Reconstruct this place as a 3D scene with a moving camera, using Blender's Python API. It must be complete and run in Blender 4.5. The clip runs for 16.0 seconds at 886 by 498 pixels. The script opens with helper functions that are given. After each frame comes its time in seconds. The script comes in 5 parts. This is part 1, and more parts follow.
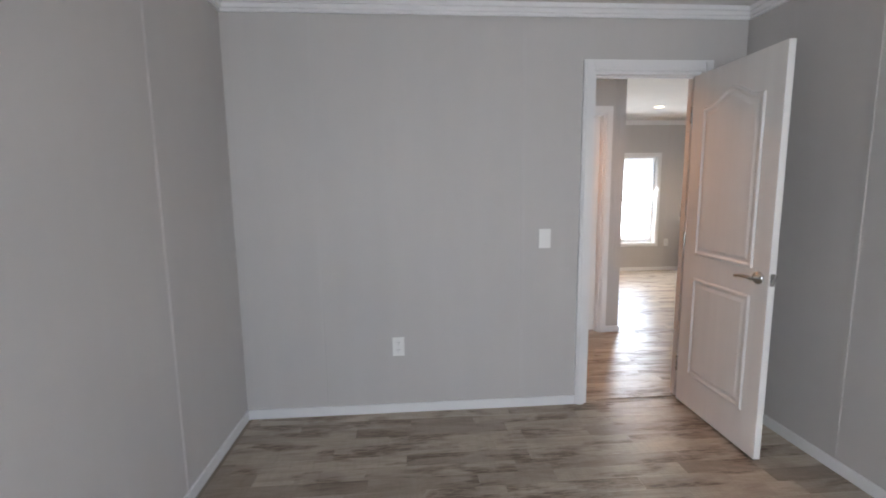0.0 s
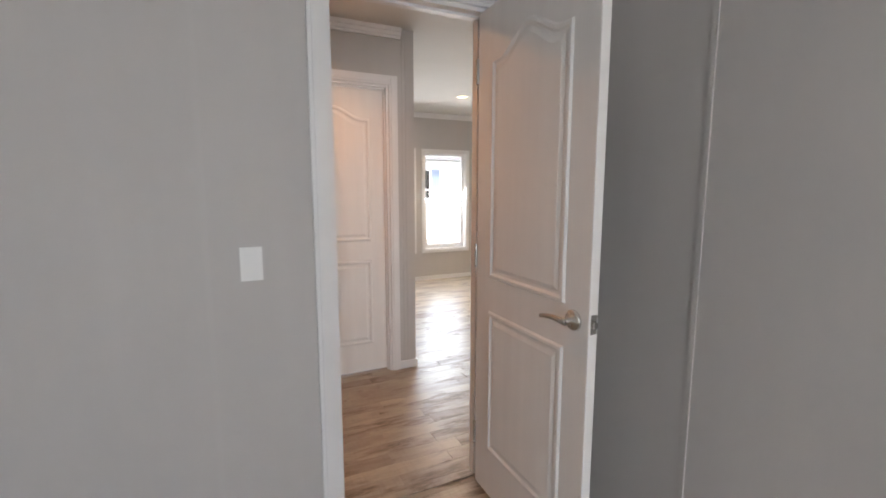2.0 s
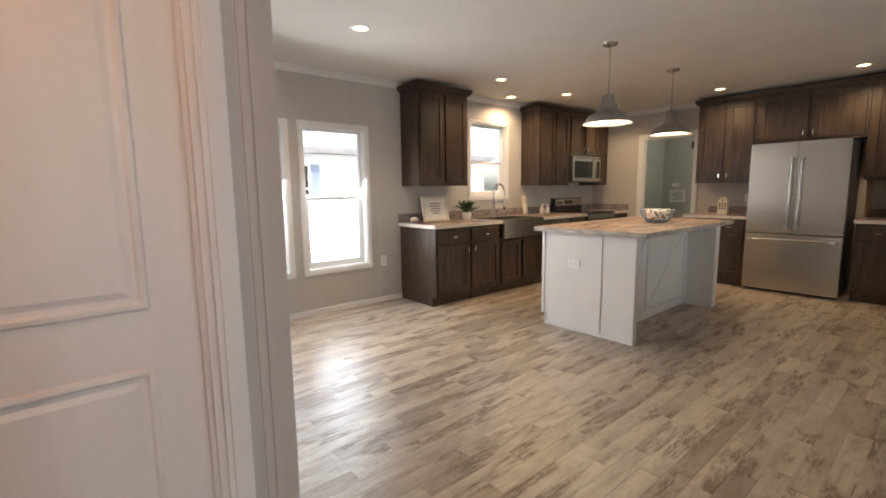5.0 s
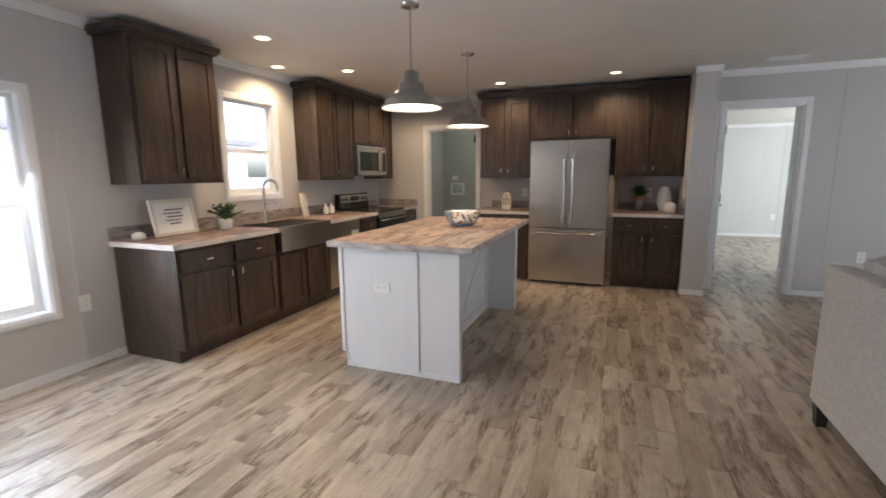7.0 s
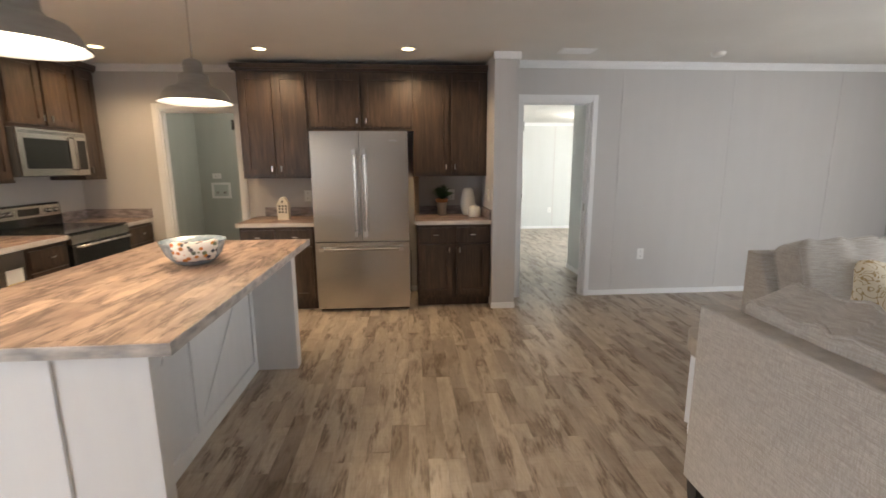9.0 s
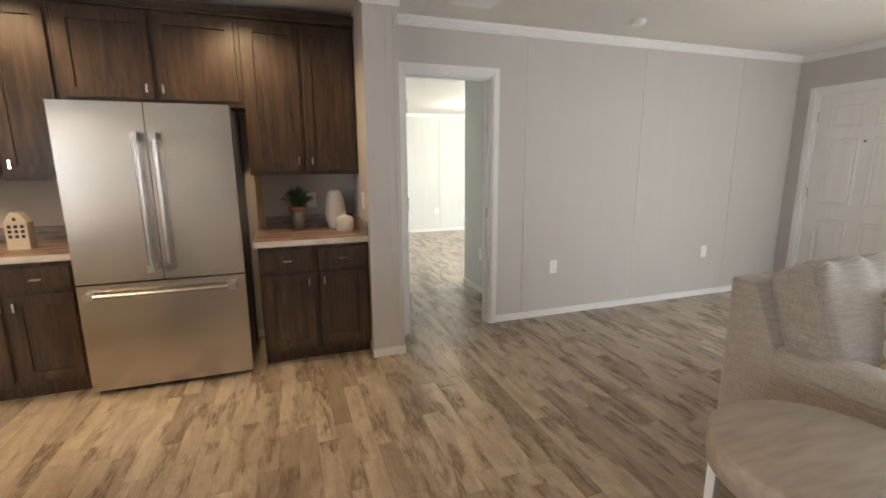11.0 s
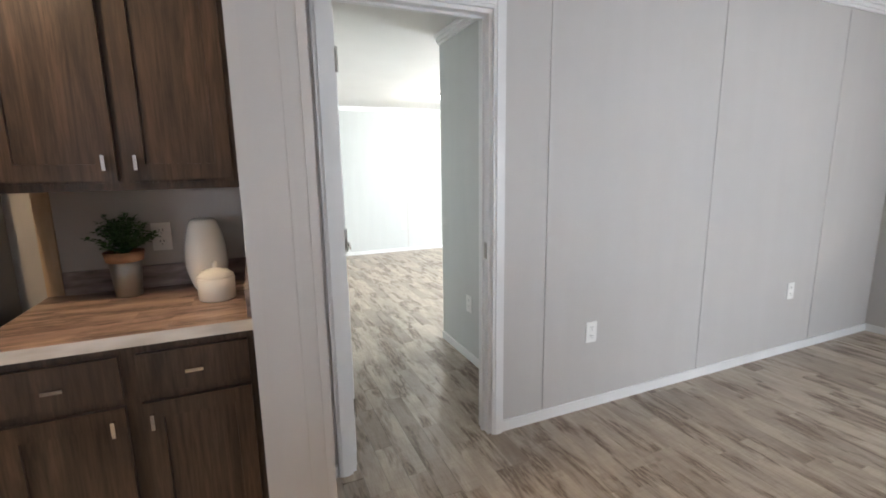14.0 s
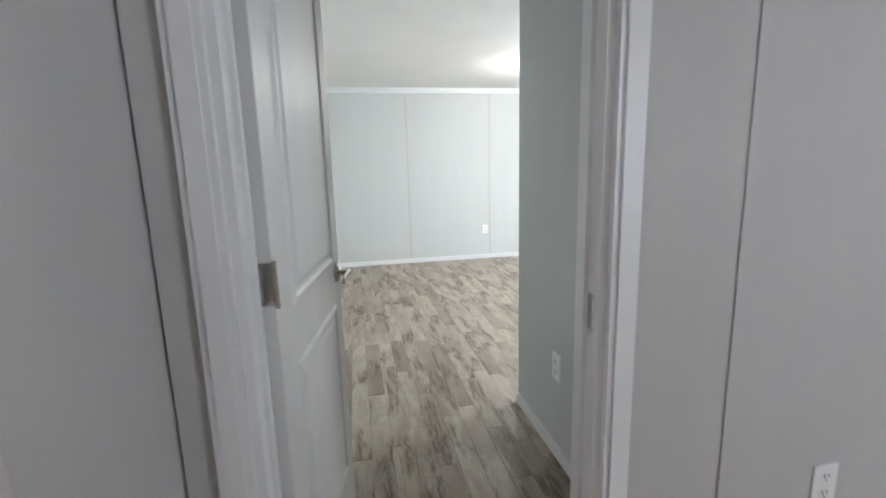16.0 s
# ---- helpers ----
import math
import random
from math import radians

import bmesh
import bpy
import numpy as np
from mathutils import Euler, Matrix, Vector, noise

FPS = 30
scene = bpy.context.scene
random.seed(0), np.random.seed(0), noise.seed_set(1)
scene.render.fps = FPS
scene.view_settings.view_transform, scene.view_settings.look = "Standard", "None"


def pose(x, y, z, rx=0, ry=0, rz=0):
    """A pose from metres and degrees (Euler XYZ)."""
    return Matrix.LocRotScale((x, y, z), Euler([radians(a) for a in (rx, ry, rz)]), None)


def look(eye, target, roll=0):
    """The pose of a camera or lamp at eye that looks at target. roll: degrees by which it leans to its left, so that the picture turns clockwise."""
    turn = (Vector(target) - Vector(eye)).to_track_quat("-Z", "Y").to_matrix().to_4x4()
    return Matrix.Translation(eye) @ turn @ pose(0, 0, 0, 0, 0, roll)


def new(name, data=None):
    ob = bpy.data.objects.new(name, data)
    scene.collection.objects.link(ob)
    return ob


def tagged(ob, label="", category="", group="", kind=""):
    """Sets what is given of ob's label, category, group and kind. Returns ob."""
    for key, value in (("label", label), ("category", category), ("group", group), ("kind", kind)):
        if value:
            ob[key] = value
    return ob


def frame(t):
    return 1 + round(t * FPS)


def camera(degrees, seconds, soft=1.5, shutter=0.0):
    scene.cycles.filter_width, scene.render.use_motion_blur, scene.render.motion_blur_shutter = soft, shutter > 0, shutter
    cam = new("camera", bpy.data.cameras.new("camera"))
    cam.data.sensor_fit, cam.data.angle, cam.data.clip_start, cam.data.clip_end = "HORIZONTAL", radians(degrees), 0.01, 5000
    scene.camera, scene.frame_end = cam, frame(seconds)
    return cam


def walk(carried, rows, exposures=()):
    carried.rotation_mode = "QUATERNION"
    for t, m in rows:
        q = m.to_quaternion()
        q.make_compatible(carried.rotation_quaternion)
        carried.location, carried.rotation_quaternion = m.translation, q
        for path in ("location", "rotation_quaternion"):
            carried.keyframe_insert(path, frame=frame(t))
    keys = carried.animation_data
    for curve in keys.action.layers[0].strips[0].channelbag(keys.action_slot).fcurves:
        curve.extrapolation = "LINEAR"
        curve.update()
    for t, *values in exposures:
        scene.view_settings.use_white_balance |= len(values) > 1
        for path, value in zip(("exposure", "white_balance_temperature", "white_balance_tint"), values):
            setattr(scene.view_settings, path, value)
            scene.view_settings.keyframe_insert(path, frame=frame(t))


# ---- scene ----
cam = camera(89.6, 16.0, soft=1.7, shutter=0.3)
PATH = [
    (0, (1.733, -8.177, 1.395), (-0.244, -8.032, 1.128), -0.7),
    (0.5, (1.497, -7.966, 1.351), (-0.458, -7.632, 1.091), -0.5),
    (1, (1.232, -7.76, 1.356), (-0.677, -7.223, 1.1), -0.5),
    (1.5, (0.973, -7.547, 1.325), (-0.879, -6.839, 1.067), -0.3),
    (2, (0.727, -7.407, 1.339), (-1.064, -6.557, 1.078), -0.0),
    (2.5, (0.382, -7.272, 1.325), (-1.348, -6.303, 1.061), 0.1),
    (3, (0.065, -7.124, 1.316), (-1.608, -6.061, 1.047), 0.1),
    (5.5, (-1.387, -6.539, 1.25), (-2.771, -5.123, 0.967), -0.8),
    (6, (-1.612, -6.404, 1.281), (-2.788, -4.817, 0.968), -0.7),
    (6.5, (-1.743, -6.158, 1.311), (-2.69, -4.427, 0.984), -0.8),
    (7, (-1.865, -5.879, 1.354), (-2.576, -4.04, 1.024), -0.5),
    (7.5, (-1.968, -5.579, 1.357), (-2.439, -3.665, 1.016), -0.3),
    (8, (-1.992, -5.269, 1.405), (-2.225, -3.314, 1.052), -0.2),
    (8.5, (-1.976, -4.961, 1.427), (-2.006, -2.994, 1.067), -0.2),
    (9, (-1.952, -4.634, 1.421), (-1.804, -2.673, 1.052), -0.3),
    (9.5, (-1.938, -4.295, 1.429), (-1.629, -2.355, 1.052), -0.2),
    (12, (-1.428, -2.902, 1.369), (-0.634, -1.104, 1.002), -0.6),
    (12.5, (-1.347, -2.657, 1.376), (-0.491, -0.885, 1.015), -0.6),
    (13, (-1.309, -2.35, 1.368), (-0.427, -0.593, 1.0), -0.6),
    (13.5, (-1.25, -2.105, 1.391), (-0.396, -0.335, 1.021), -0.6),
    (14, (-1.114, -1.861, 1.371), (-0.343, -0.051, 1.013), -0.9),
    (14.5, (-0.974, -1.646, 1.349), (-0.323, 0.212, 0.994), -1.1),
    (15, (-0.809, -1.373, 1.325), (-0.267, 0.52, 0.974), -1.1),
    (15.5, (-0.678, -1.105, 1.295), (-0.226, 0.811, 0.945), -1.2),
    (16, (-0.569, -0.824, 1.286), (-0.2, 1.109, 0.928), -1.6),
]
EXPOSURES = [(0.0, 3.2, 6350, 10), (3.0, 3.0, 6800, 10), (5.5, 2.8, 6800, 10), (7.0, 2.9, 6000, 10), (8.5, 3.08, 6250, 10), (9.5, 3.33, 6800, 10),
             (12.0, 3.4, 6900, 10), (13.5, 3.6, 6250, 10), (15.0, 3.6, 6000, 10), (16.0, 3.1, 5950, 10)]
walk(cam, [(t, look(eye, target, roll)) for t, eye, target, roll in PATH], EXPOSURES)

# ---- light ----
world = bpy.data.worlds.new("world")
scene.world = world
world.use_nodes = True
_wn = world.node_tree
_sky = _wn.nodes.new("ShaderNodeTexSky")
_sky.sky_type = "NISHITA"
_sky.sun_disc = False
_sky.sun_elevation, _sky.sun_rotation = radians(54), radians(130)
_sky.air_density, _sky.dust_density = 1.0, 4.0
_wn.links.new(_sky.outputs[0], _wn.nodes["Background"].inputs[0])
_wn.nodes["Background"].inputs[1].default_value = 0.15


def lamp(name, kind, m, power, color, **more):
    d = bpy.data.lights.new(name, kind)
    d.energy, d.color = power, color
    for k, v in more.items():
        setattr(d, k, v)
    ob = new(name, d)
    ob.matrix_world = m
    return ob


# strengths of the lamps, in watts
CAN, HALL, PEND, LAUN = 6.5, 6.5, 4.2, 1.7
DAY = (0.93, 0.97, 1.0)
WARM = (1.0, 0.72, 0.42)
HALLC = (1.0, 0.48, 0.22)
lamp("sun", "SUN", look((14, -12, 25), (0, 0, 0)), 3.0, (1.0, 0.96, 0.9), angle=radians(6))
# daylight in the windows
for wy in (-5.35, -4.4725):
    lamp("window_light_west", "AREA", look((-5.475, wy, 1.17), (-0.5, wy, -1.6)), 4.4, (0.86, 0.93, 1.0), shape="RECTANGLE", size=0.66, size_y=1.38)
lamp("window_light_bedroom", "AREA", look((3.40, -7.6, 1.35), (0, -7.6, 0.4)), 5.4, (0.76, 0.87, 1.0), shape="RECTANGLE", size=1.5, size_y=1.4)
lamp("window_light_living", "AREA", look((3.40, -3.5, 1.3), (0.3, -0.9, 0.5)), 9.0, (0.86, 0.94, 1.0), shape="RECTANGLE", size=1.6, size_y=1.4)
lamp("window_light_north_room", "AREA", look((3.40, 2.4, 1.3), (0, 3.0, 0.2)), 13.5, (0.88, 0.98, 1.0), shape="RECTANGLE", size=1.6, size_y=1.4)

# ---- materials ----


def mat(name, build, rough=0.5, metal=0.0, spec=0.5):
    m = bpy.data.materials.new(name)
    m.use_nodes = True
    nt = m.node_tree
    b = nt.nodes["Principled BSDF"]
    b.inputs["Roughness"].default_value = rough
    b.inputs["Metallic"].default_value = metal
    b.inputs["Specular IOR Level"].default_value = spec
    build(nt, b)
    return m


def node(nt, kind, **values):
    n = nt.nodes.new(kind)
    for k, v in values.items():
        n.inputs[k].default_value = v
    return n


def coords(nt, scale, where="Position"):
    if where == "Position":
        src = nt.nodes.new("ShaderNodeNewGeometry").outputs["Position"]
    else:
        src = nt.nodes.new("ShaderNodeTexCoord").outputs["Object"]
    mp = nt.nodes.new("ShaderNodeMapping")
    mp.inputs["Scale"].default_value = scale
    nt.links.new(src, mp.inputs["Vector"])
    return mp


def ramp(nt, fac, stops):
    r = nt.nodes.new("ShaderNodeValToRGB")
    e = r.color_ramp.elements
    e[0].position, e[0].color = stops[0][0], (*stops[0][1], 1)
    e[1].position, e[1].color = stops[-1][0], (*stops[-1][1], 1)
    for p, c in stops[1:-1]:
        x = e.new(p)
        x.color = (*c, 1)
    nt.links.new(fac, r.inputs[0])
    return r.outputs[0]


def bump(nt, b, height, strength=0.1, distance=0.002):
    bp = node(nt, "ShaderNodeBump", Strength=strength, Distance=distance)
    nt.links.new(height, bp.inputs["Height"])
    nt.links.new(bp.outputs[0], b.inputs["Normal"])


def mixc(nt, fac, a, c, blend="MIX"):
    mx = nt.nodes.new("ShaderNodeMix")
    mx.data_type, mx.blend_type = "RGBA", blend
    for sock, v in ((mx.inputs[0], fac), (mx.inputs[6], a), (mx.inputs[7], c)):
        if hasattr(v, "is_linked"):
            nt.links.new(v, sock)
        elif isinstance(v, (int, float)):
            sock.default_value = v
        else:
            sock.default_value = (*v, 1)
    return mx.outputs[2]


def mottled(a, c, scale=6.0, fine=180.0, strength=0.08, stretch=(1, 1, 1), rough_var=0.0):
    """Two colours mixed by broad noise, with fine relief."""
    def build(nt, b):
        mp = coords(nt, stretch)
        n1 = node(nt, "ShaderNodeTexNoise", Scale=scale, Detail=6.0)
        n2 = node(nt, "ShaderNodeTexNoise", Scale=fine, Detail=3.0)
        nt.links.new(mp.outputs[0], n1.inputs[0])
        nt.links.new(mp.outputs[0], n2.inputs[0])
        nt.links.new(ramp(nt, n1.outputs[0], [(0.3, a), (0.7, c)]), b.inputs["Base Color"])
        bump(nt, b, n2.outputs[0], strength)
    return build


def plank_random(nt):
    """A random number for each plank, whether it is its own object or an island of a larger mesh."""
    o = nt.nodes.new("ShaderNodeObjectInfo")
    g = nt.nodes.new("ShaderNodeNewGeometry")
    a = nt.nodes.new("ShaderNodeMath")
    a.operation = "ADD"
    nt.links.new(o.outputs["Random"], a.inputs[0])
    nt.links.new(g.outputs["Random Per Island"], a.inputs[1])
    f = nt.nodes.new("ShaderNodeMath")
    f.operation = "FRACT"
    nt.links.new(a.outputs[0], f.inputs[0])
    return f.outputs[0]


def worn_boards(pale, mid, dark, tones, axis="y", rough=0.36, patch=0.53, depth=0.8, size=1.0):
    """Printed weathered boards: soft pale figure, frayed dark worn patches, fine grain and faint saw marks, shifted board by board."""
    def build(nt, b):
        rnd = plank_random(nt)
        shift = nt.nodes.new("ShaderNodeMath")
        shift.operation = "MULTIPLY"
        shift.inputs[1].default_value = 57.0
        nt.links.new(rnd, shift.inputs[0])

        def grain(across, along, detail, rough_, distort=0.0):
            across, along = across * size, along * size
            mp = coords(nt, (across, along, across) if axis == "y" else (along, across, across))
            nt.links.new(shift.outputs[0], mp.inputs["Location"])
            n = node(nt, "ShaderNodeTexNoise", Scale=1.0, Detail=detail, Roughness=rough_, Distortion=distort)
            nt.links.new(mp.outputs[0], n.inputs[0])
            return n.outputs[0]
        figure = grain(11, 2.6, 5.0, 0.55, 0.8)
        blotch = grain(9, 2.2, 3.0, 0.6, 0.3)
        fray = grain(75, 11, 6.0, 0.7, 0.4)
        fine = grain(190, 12, 3.0, 0.6)
        saw = grain(7, 120, 2.0, 0.5)
        c = ramp(nt, figure, [(0.34, mid), (0.62, pale)])
        c = mixc(nt, 1.0, c, ramp(nt, rnd, tones), "MULTIPLY")
        mask = mixc(nt, 1.0, ramp(nt, blotch, [(patch, (0, 0, 0)), (patch + 0.1, (1, 1, 1))]), ramp(nt, fray, [(0.40, (0.25, 0.25, 0.25)), (0.56, (1, 1, 1))]), "MULTIPLY")
        k = nt.nodes.new("ShaderNodeMath")
        k.operation = "MULTIPLY"
        k.inputs[1].default_value = depth
        nt.links.new(mask, k.inputs[0])
        c = mixc(nt, k.outputs[0], c, dark)
        c = mixc(nt, 0.8, c, ramp(nt, fine, [(0.34, (0.80, 0.78, 0.76)), (0.56, (1, 1, 1))]), "MULTIPLY")
        c = mixc(nt, 0.7, c, ramp(nt, saw, [(0.36, (0.88, 0.87, 0.86)), (0.5, (1, 1, 1))]), "MULTIPLY")
        nt.links.new(c, b.inputs["Base Color"])
        rr = node(nt, "ShaderNodeMapRange")
        rr.inputs[3].default_value, rr.inputs[4].default_value = rough - 0.05, rough + 0.10
        nt.links.new(mask, rr.inputs[0])
        nt.links.new(rr.outputs[0], b.inputs["Roughness"])
        bump(nt, b, fray, 0.12, 0.001)
    return build


FLOOR_TONES = [(0.0, (0.68, 0.64, 0.61)), (0.16, (0.80, 0.77, 0.74)), (0.32, (0.95, 0.93, 0.91)), (1.0, (1.11, 1.10, 1.08))]
M_FLOOR = mat("weathered_plank", worn_boards((0.46, 0.395, 0.325), (0.33, 0.270, 0.215), (0.125, 0.082, 0.054), FLOOR_TONES, patch=0.51, depth=0.88))
M_UNDER = mat("floor_joint", mottled((0.22, 0.18, 0.145), (0.27, 0.22, 0.18)), 0.7)
TOP_TONES = [(0.0, (0.62, 0.58, 0.58)), (0.4, (0.92, 0.88, 0.87)), (1.0, (1.18, 1.15, 1.12))]
TOP_LOOK = ((0.46, 0.335, 0.26), (0.22, 0.138, 0.112), (0.085, 0.058, 0.055), TOP_TONES)
M_TOP = mat("rustic_board_top", worn_boards(*TOP_LOOK, "y", 0.38, 0.475, 0.85, 1.5))
M_TOPX = mat("rustic_board_top_cross", worn_boards(*TOP_LOOK, "x", 0.38, 0.475, 0.85, 1.5))
M_EDGE = mat("board_top_edge", mottled((0.25, 0.235, 0.23), (0.62, 0.56, 0.51), 11.0, 90.0, 0.4, (1, 1, 3)), 0.45)
M_EDGE_PALE = mat("board_top_edge_pale", mottled((0.52, 0.46, 0.40), (0.72, 0.67, 0.62), 7.0, 90.0, 0.2, (1, 1, 4)), 0.45)
M_SPLASH = mat("backsplash_board", mottled((0.13, 0.105, 0.11), (0.40, 0.34, 0.33), 9.0, 90.0, 0.2, (1, 1, 4)), 0.45)
M_WALL = mat("vinyl_wall_panel", mottled((0.51, 0.485, 0.47), (0.525, 0.50, 0.485), 3.0, 260.0, 0.07, (3, 3, 0.35)), 0.62, spec=0.3)
M_BATTEN = mat("wall_batten", mottled((0.505, 0.48, 0.465), (0.535, 0.51, 0.495), 3.0, 200.0, 0.06, (3, 3, 0.4)), 0.5, spec=0.35)
# the grey wall panel again, the cool daylight cast of two rooms mixed into its colour
M_WALL_COOL = mat("cool_lit_wall_panel", mottled((0.42, 0.44, 0.405), (0.45, 0.47, 0.435), 3.0, 260.0, 0.1, (3, 3, 0.35)), 0.62, spec=0.3)
M_WALL_DAYLIT = mat("daylit_wall_panel", mottled((0.56, 0.565, 0.55), (0.585, 0.59, 0.575), 3.0, 260.0, 0.1, (3, 3, 0.35)), 0.62, spec=0.3)
M_CEIL = mat("ceiling_paint", mottled((0.70, 0.68, 0.65), (0.74, 0.72, 0.69), 2.0, 120.0, 0.25), 0.85, spec=0.2)
M_TRIM = mat("white_trim", mottled((0.74, 0.73, 0.73), (0.79, 0.78, 0.775), 4.0, 160.0, 0.05), 0.4)
M_DOOR = mat("white_door", mottled((0.74, 0.72, 0.70), (0.78, 0.76, 0.74), 3.0, 300.0, 0.1, (6, 6, 0.5)), 0.38)
M_ISL = mat("white_island_paint", mottled((0.70, 0.695, 0.70), (0.73, 0.725, 0.725), 4.0, 200.0, 0.1, (4, 4, 0.6)), 0.42)
M_VINYL = mat("window_vinyl", mottled((0.78, 0.78, 0.79), (0.82, 0.82, 0.82), 5.0, 150.0, 0.03), 0.35)
M_PLATE = mat("outlet_plastic", mottled((0.80, 0.79, 0.77), (0.83, 0.82, 0.80), 5.0, 100.0, 0.02), 0.3)
M_SLOT = mat("dark_slot", mottled((0.02, 0.02, 0.02), (0.035, 0.035, 0.035)), 0.6)


def dark_wood(nt, b):
    mp = coords(nt, (22, 22, 1.7))
    n1 = node(nt, "ShaderNodeTexNoise", Scale=1.1, Detail=8.0, Roughness=0.65, Distortion=0.9)
    nt.links.new(mp.outputs[0], n1.inputs[0])
    mp2 = coords(nt, (2.2, 2.2, 1.4))
    n2 = node(nt, "ShaderNodeTexNoise", Scale=1.6, Detail=3.0)
    nt.links.new(mp2.outputs[0], n2.inputs[0])
    mp3 = coords(nt, (110, 110, 5))
    n3 = node(nt, "ShaderNodeTexNoise", Scale=1.0, Detail=4.0, Roughness=0.7)
    nt.links.new(mp3.outputs[0], n3.inputs[0])
    c = ramp(nt, n1.outputs[0], [(0.3, (0.024, 0.0165, 0.0125)), (0.52, (0.058, 0.038, 0.028)), (0.72, (0.094, 0.062, 0.044))])
    tone = ramp(nt, n2.outputs[0], [(0.3, (0.74, 0.73, 0.74)), (0.7, (1.3, 1.24, 1.18))])
    c = mixc(nt, 0.75, c, ramp(nt, n3.outputs[0], [(0.38, (0.5, 0.48, 0.46)), (0.56, (1.05, 1.05, 1.05))]), "MULTIPLY")
    nt.links.new(mixc(nt, 1.0, c, tone, "MULTIPLY"), b.inputs["Base Color"])
    bump(nt, b, n1.outputs[0], 0.1, 0.0015)


M_WOOD = mat("dark_stained_wood", dark_wood, 0.40)
M_RAW = mat("raw_wood_edge", mottled((0.50, 0.36, 0.23), (0.60, 0.45, 0.30), 6, 120, 0.1, (8, 8, 1)), 0.6)


def brushed(color, along):
    def build(nt, b):
        mp = coords(nt, along)
        n1 = node(nt, "ShaderNodeTexNoise", Scale=1.0, Detail=4.0)
        nt.links.new(mp.outputs[0], n1.inputs[0])
        lo = tuple(v * 0.88 for v in color)
        nt.links.new(ramp(nt, n1.outputs[0], [(0.3, lo), (0.7, color)]), b.inputs["Base Color"])
        bump(nt, b, n1.outputs[0], 0.03, 0.0005)
    return build


M_STEEL = mat("brushed_steel", brushed((0.58, 0.555, 0.53), (3, 3, 400)), 0.27, 1.0)
M_NICKEL = mat("satin_nickel", brushed((0.62, 0.60, 0.57), (80, 80, 80)), 0.25, 1.0)
M_CHROME = mat("chrome", brushed((0.75, 0.75, 0.76), (40, 40, 40)), 0.12, 1.0)
M_BLACKGLASS = mat("black_glass", mottled((0.012, 0.012, 0.013), (0.018, 0.018, 0.018), 3, 40, 0.0), 0.08)
M_GREY = mat("dark_grey_enamel", mottled((0.06, 0.06, 0.062), (0.08, 0.08, 0.082), 4, 120, 0.05), 0.4)
M_YELLOW = mat("yellow_paper", mottled((0.75, 0.56, 0.05), (0.8, 0.62, 0.08)), 0.6)
M_PEND = mat("galvanised_shade", brushed((0.34, 0.33, 0.315), (12, 12, 60)), 0.42, 0.85)
M_PENDIN = mat("white_enamel", mottled((0.82, 0.80, 0.76), (0.86, 0.84, 0.80)), 0.4)
M_CERAM = mat("glazed_white_ceramic", mottled((0.76, 0.73, 0.68), (0.82, 0.79, 0.74), 5, 30, 0.02), 0.12)
M_CERAM_MATT = mat("matt_cream_ceramic", mottled((0.66, 0.60, 0.50), (0.73, 0.67, 0.57), 9, 120, 0.1), 0.55)
M_GALV = mat("galvanised_pot", brushed((0.50, 0.49, 0.47), (14, 14, 14)), 0.38, 0.9)
M_TERRA = mat("rusted_band", mottled((0.30, 0.15, 0.08), (0.42, 0.23, 0.12), 20, 120, 0.15), 0.7)
M_BLACK = mat("black_plastic", mottled((0.015, 0.014, 0.014), (0.028, 0.026, 0.025)), 0.45)
M_GREENBOX = mat("sage_plastic", mottled((0.50, 0.54, 0.50), (0.56, 0.60, 0.56)), 0.4)


def leaf_look(nt, b):
    o = nt.nodes.new("ShaderNodeNewGeometry")
    c = ramp(nt, o.outputs["Random Per Island"], [(0.0, (0.025, 0.075, 0.02)), (0.6, (0.06, 0.15, 0.045)), (1.0, (0.12, 0.22, 0.08))])
    nt.links.new(c, b.inputs["Base Color"])


M_LEAF = mat("leaf_green", leaf_look, 0.5)


def woven(a, c):
    def build(nt, b):
        mp = coords(nt, (16, 16, 260))
        n1 = node(nt, "ShaderNodeTexNoise", Scale=1.0, Detail=3.0)
        nt.links.new(mp.outputs[0], n1.inputs[0])
        mp2 = coords(nt, (420, 420, 40))
        n2 = node(nt, "ShaderNodeTexNoise", Scale=1.0, Detail=2.0)
        nt.links.new(mp2.outputs[0], n2.inputs[0])
        m = nt.nodes.new("ShaderNodeMath")
        m.operation = "MULTIPLY"
        nt.links.new(n1.outputs[0], m.inputs[0])
        nt.links.new(n2.outputs[0], m.inputs[1])
        nt.links.new(ramp(nt, m.outputs[0], [(0.15, a), (0.38, c)]), b.inputs["Base Color"])
        bump(nt, b, m.outputs[0], 0.5, 0.002)
        b.inputs["Sheen Weight"].default_value = 0.2
    return build


M_SOFA = mat("woven_greige_fabric", woven((0.33, 0.295, 0.26), (0.49, 0.45, 0.41)), 0.9, spec=0.2)


def damask(nt, b):
    mp = coords(nt, (1, 1, 1))
    v = node(nt, "ShaderNodeTexNoise", Scale=14.0, Detail=0.0, Distortion=2.4)
    nt.links.new(mp.outputs[0], v.inputs[0])
    nt.links.new(ramp(nt, v.outputs[0], [(0.46, (0.66, 0.58, 0.45)), (0.50, (0.36, 0.25, 0.12)), (0.56, (0.36, 0.25, 0.12)), (0.60, (0.66, 0.58, 0.45))]), b.inputs["Base Color"])


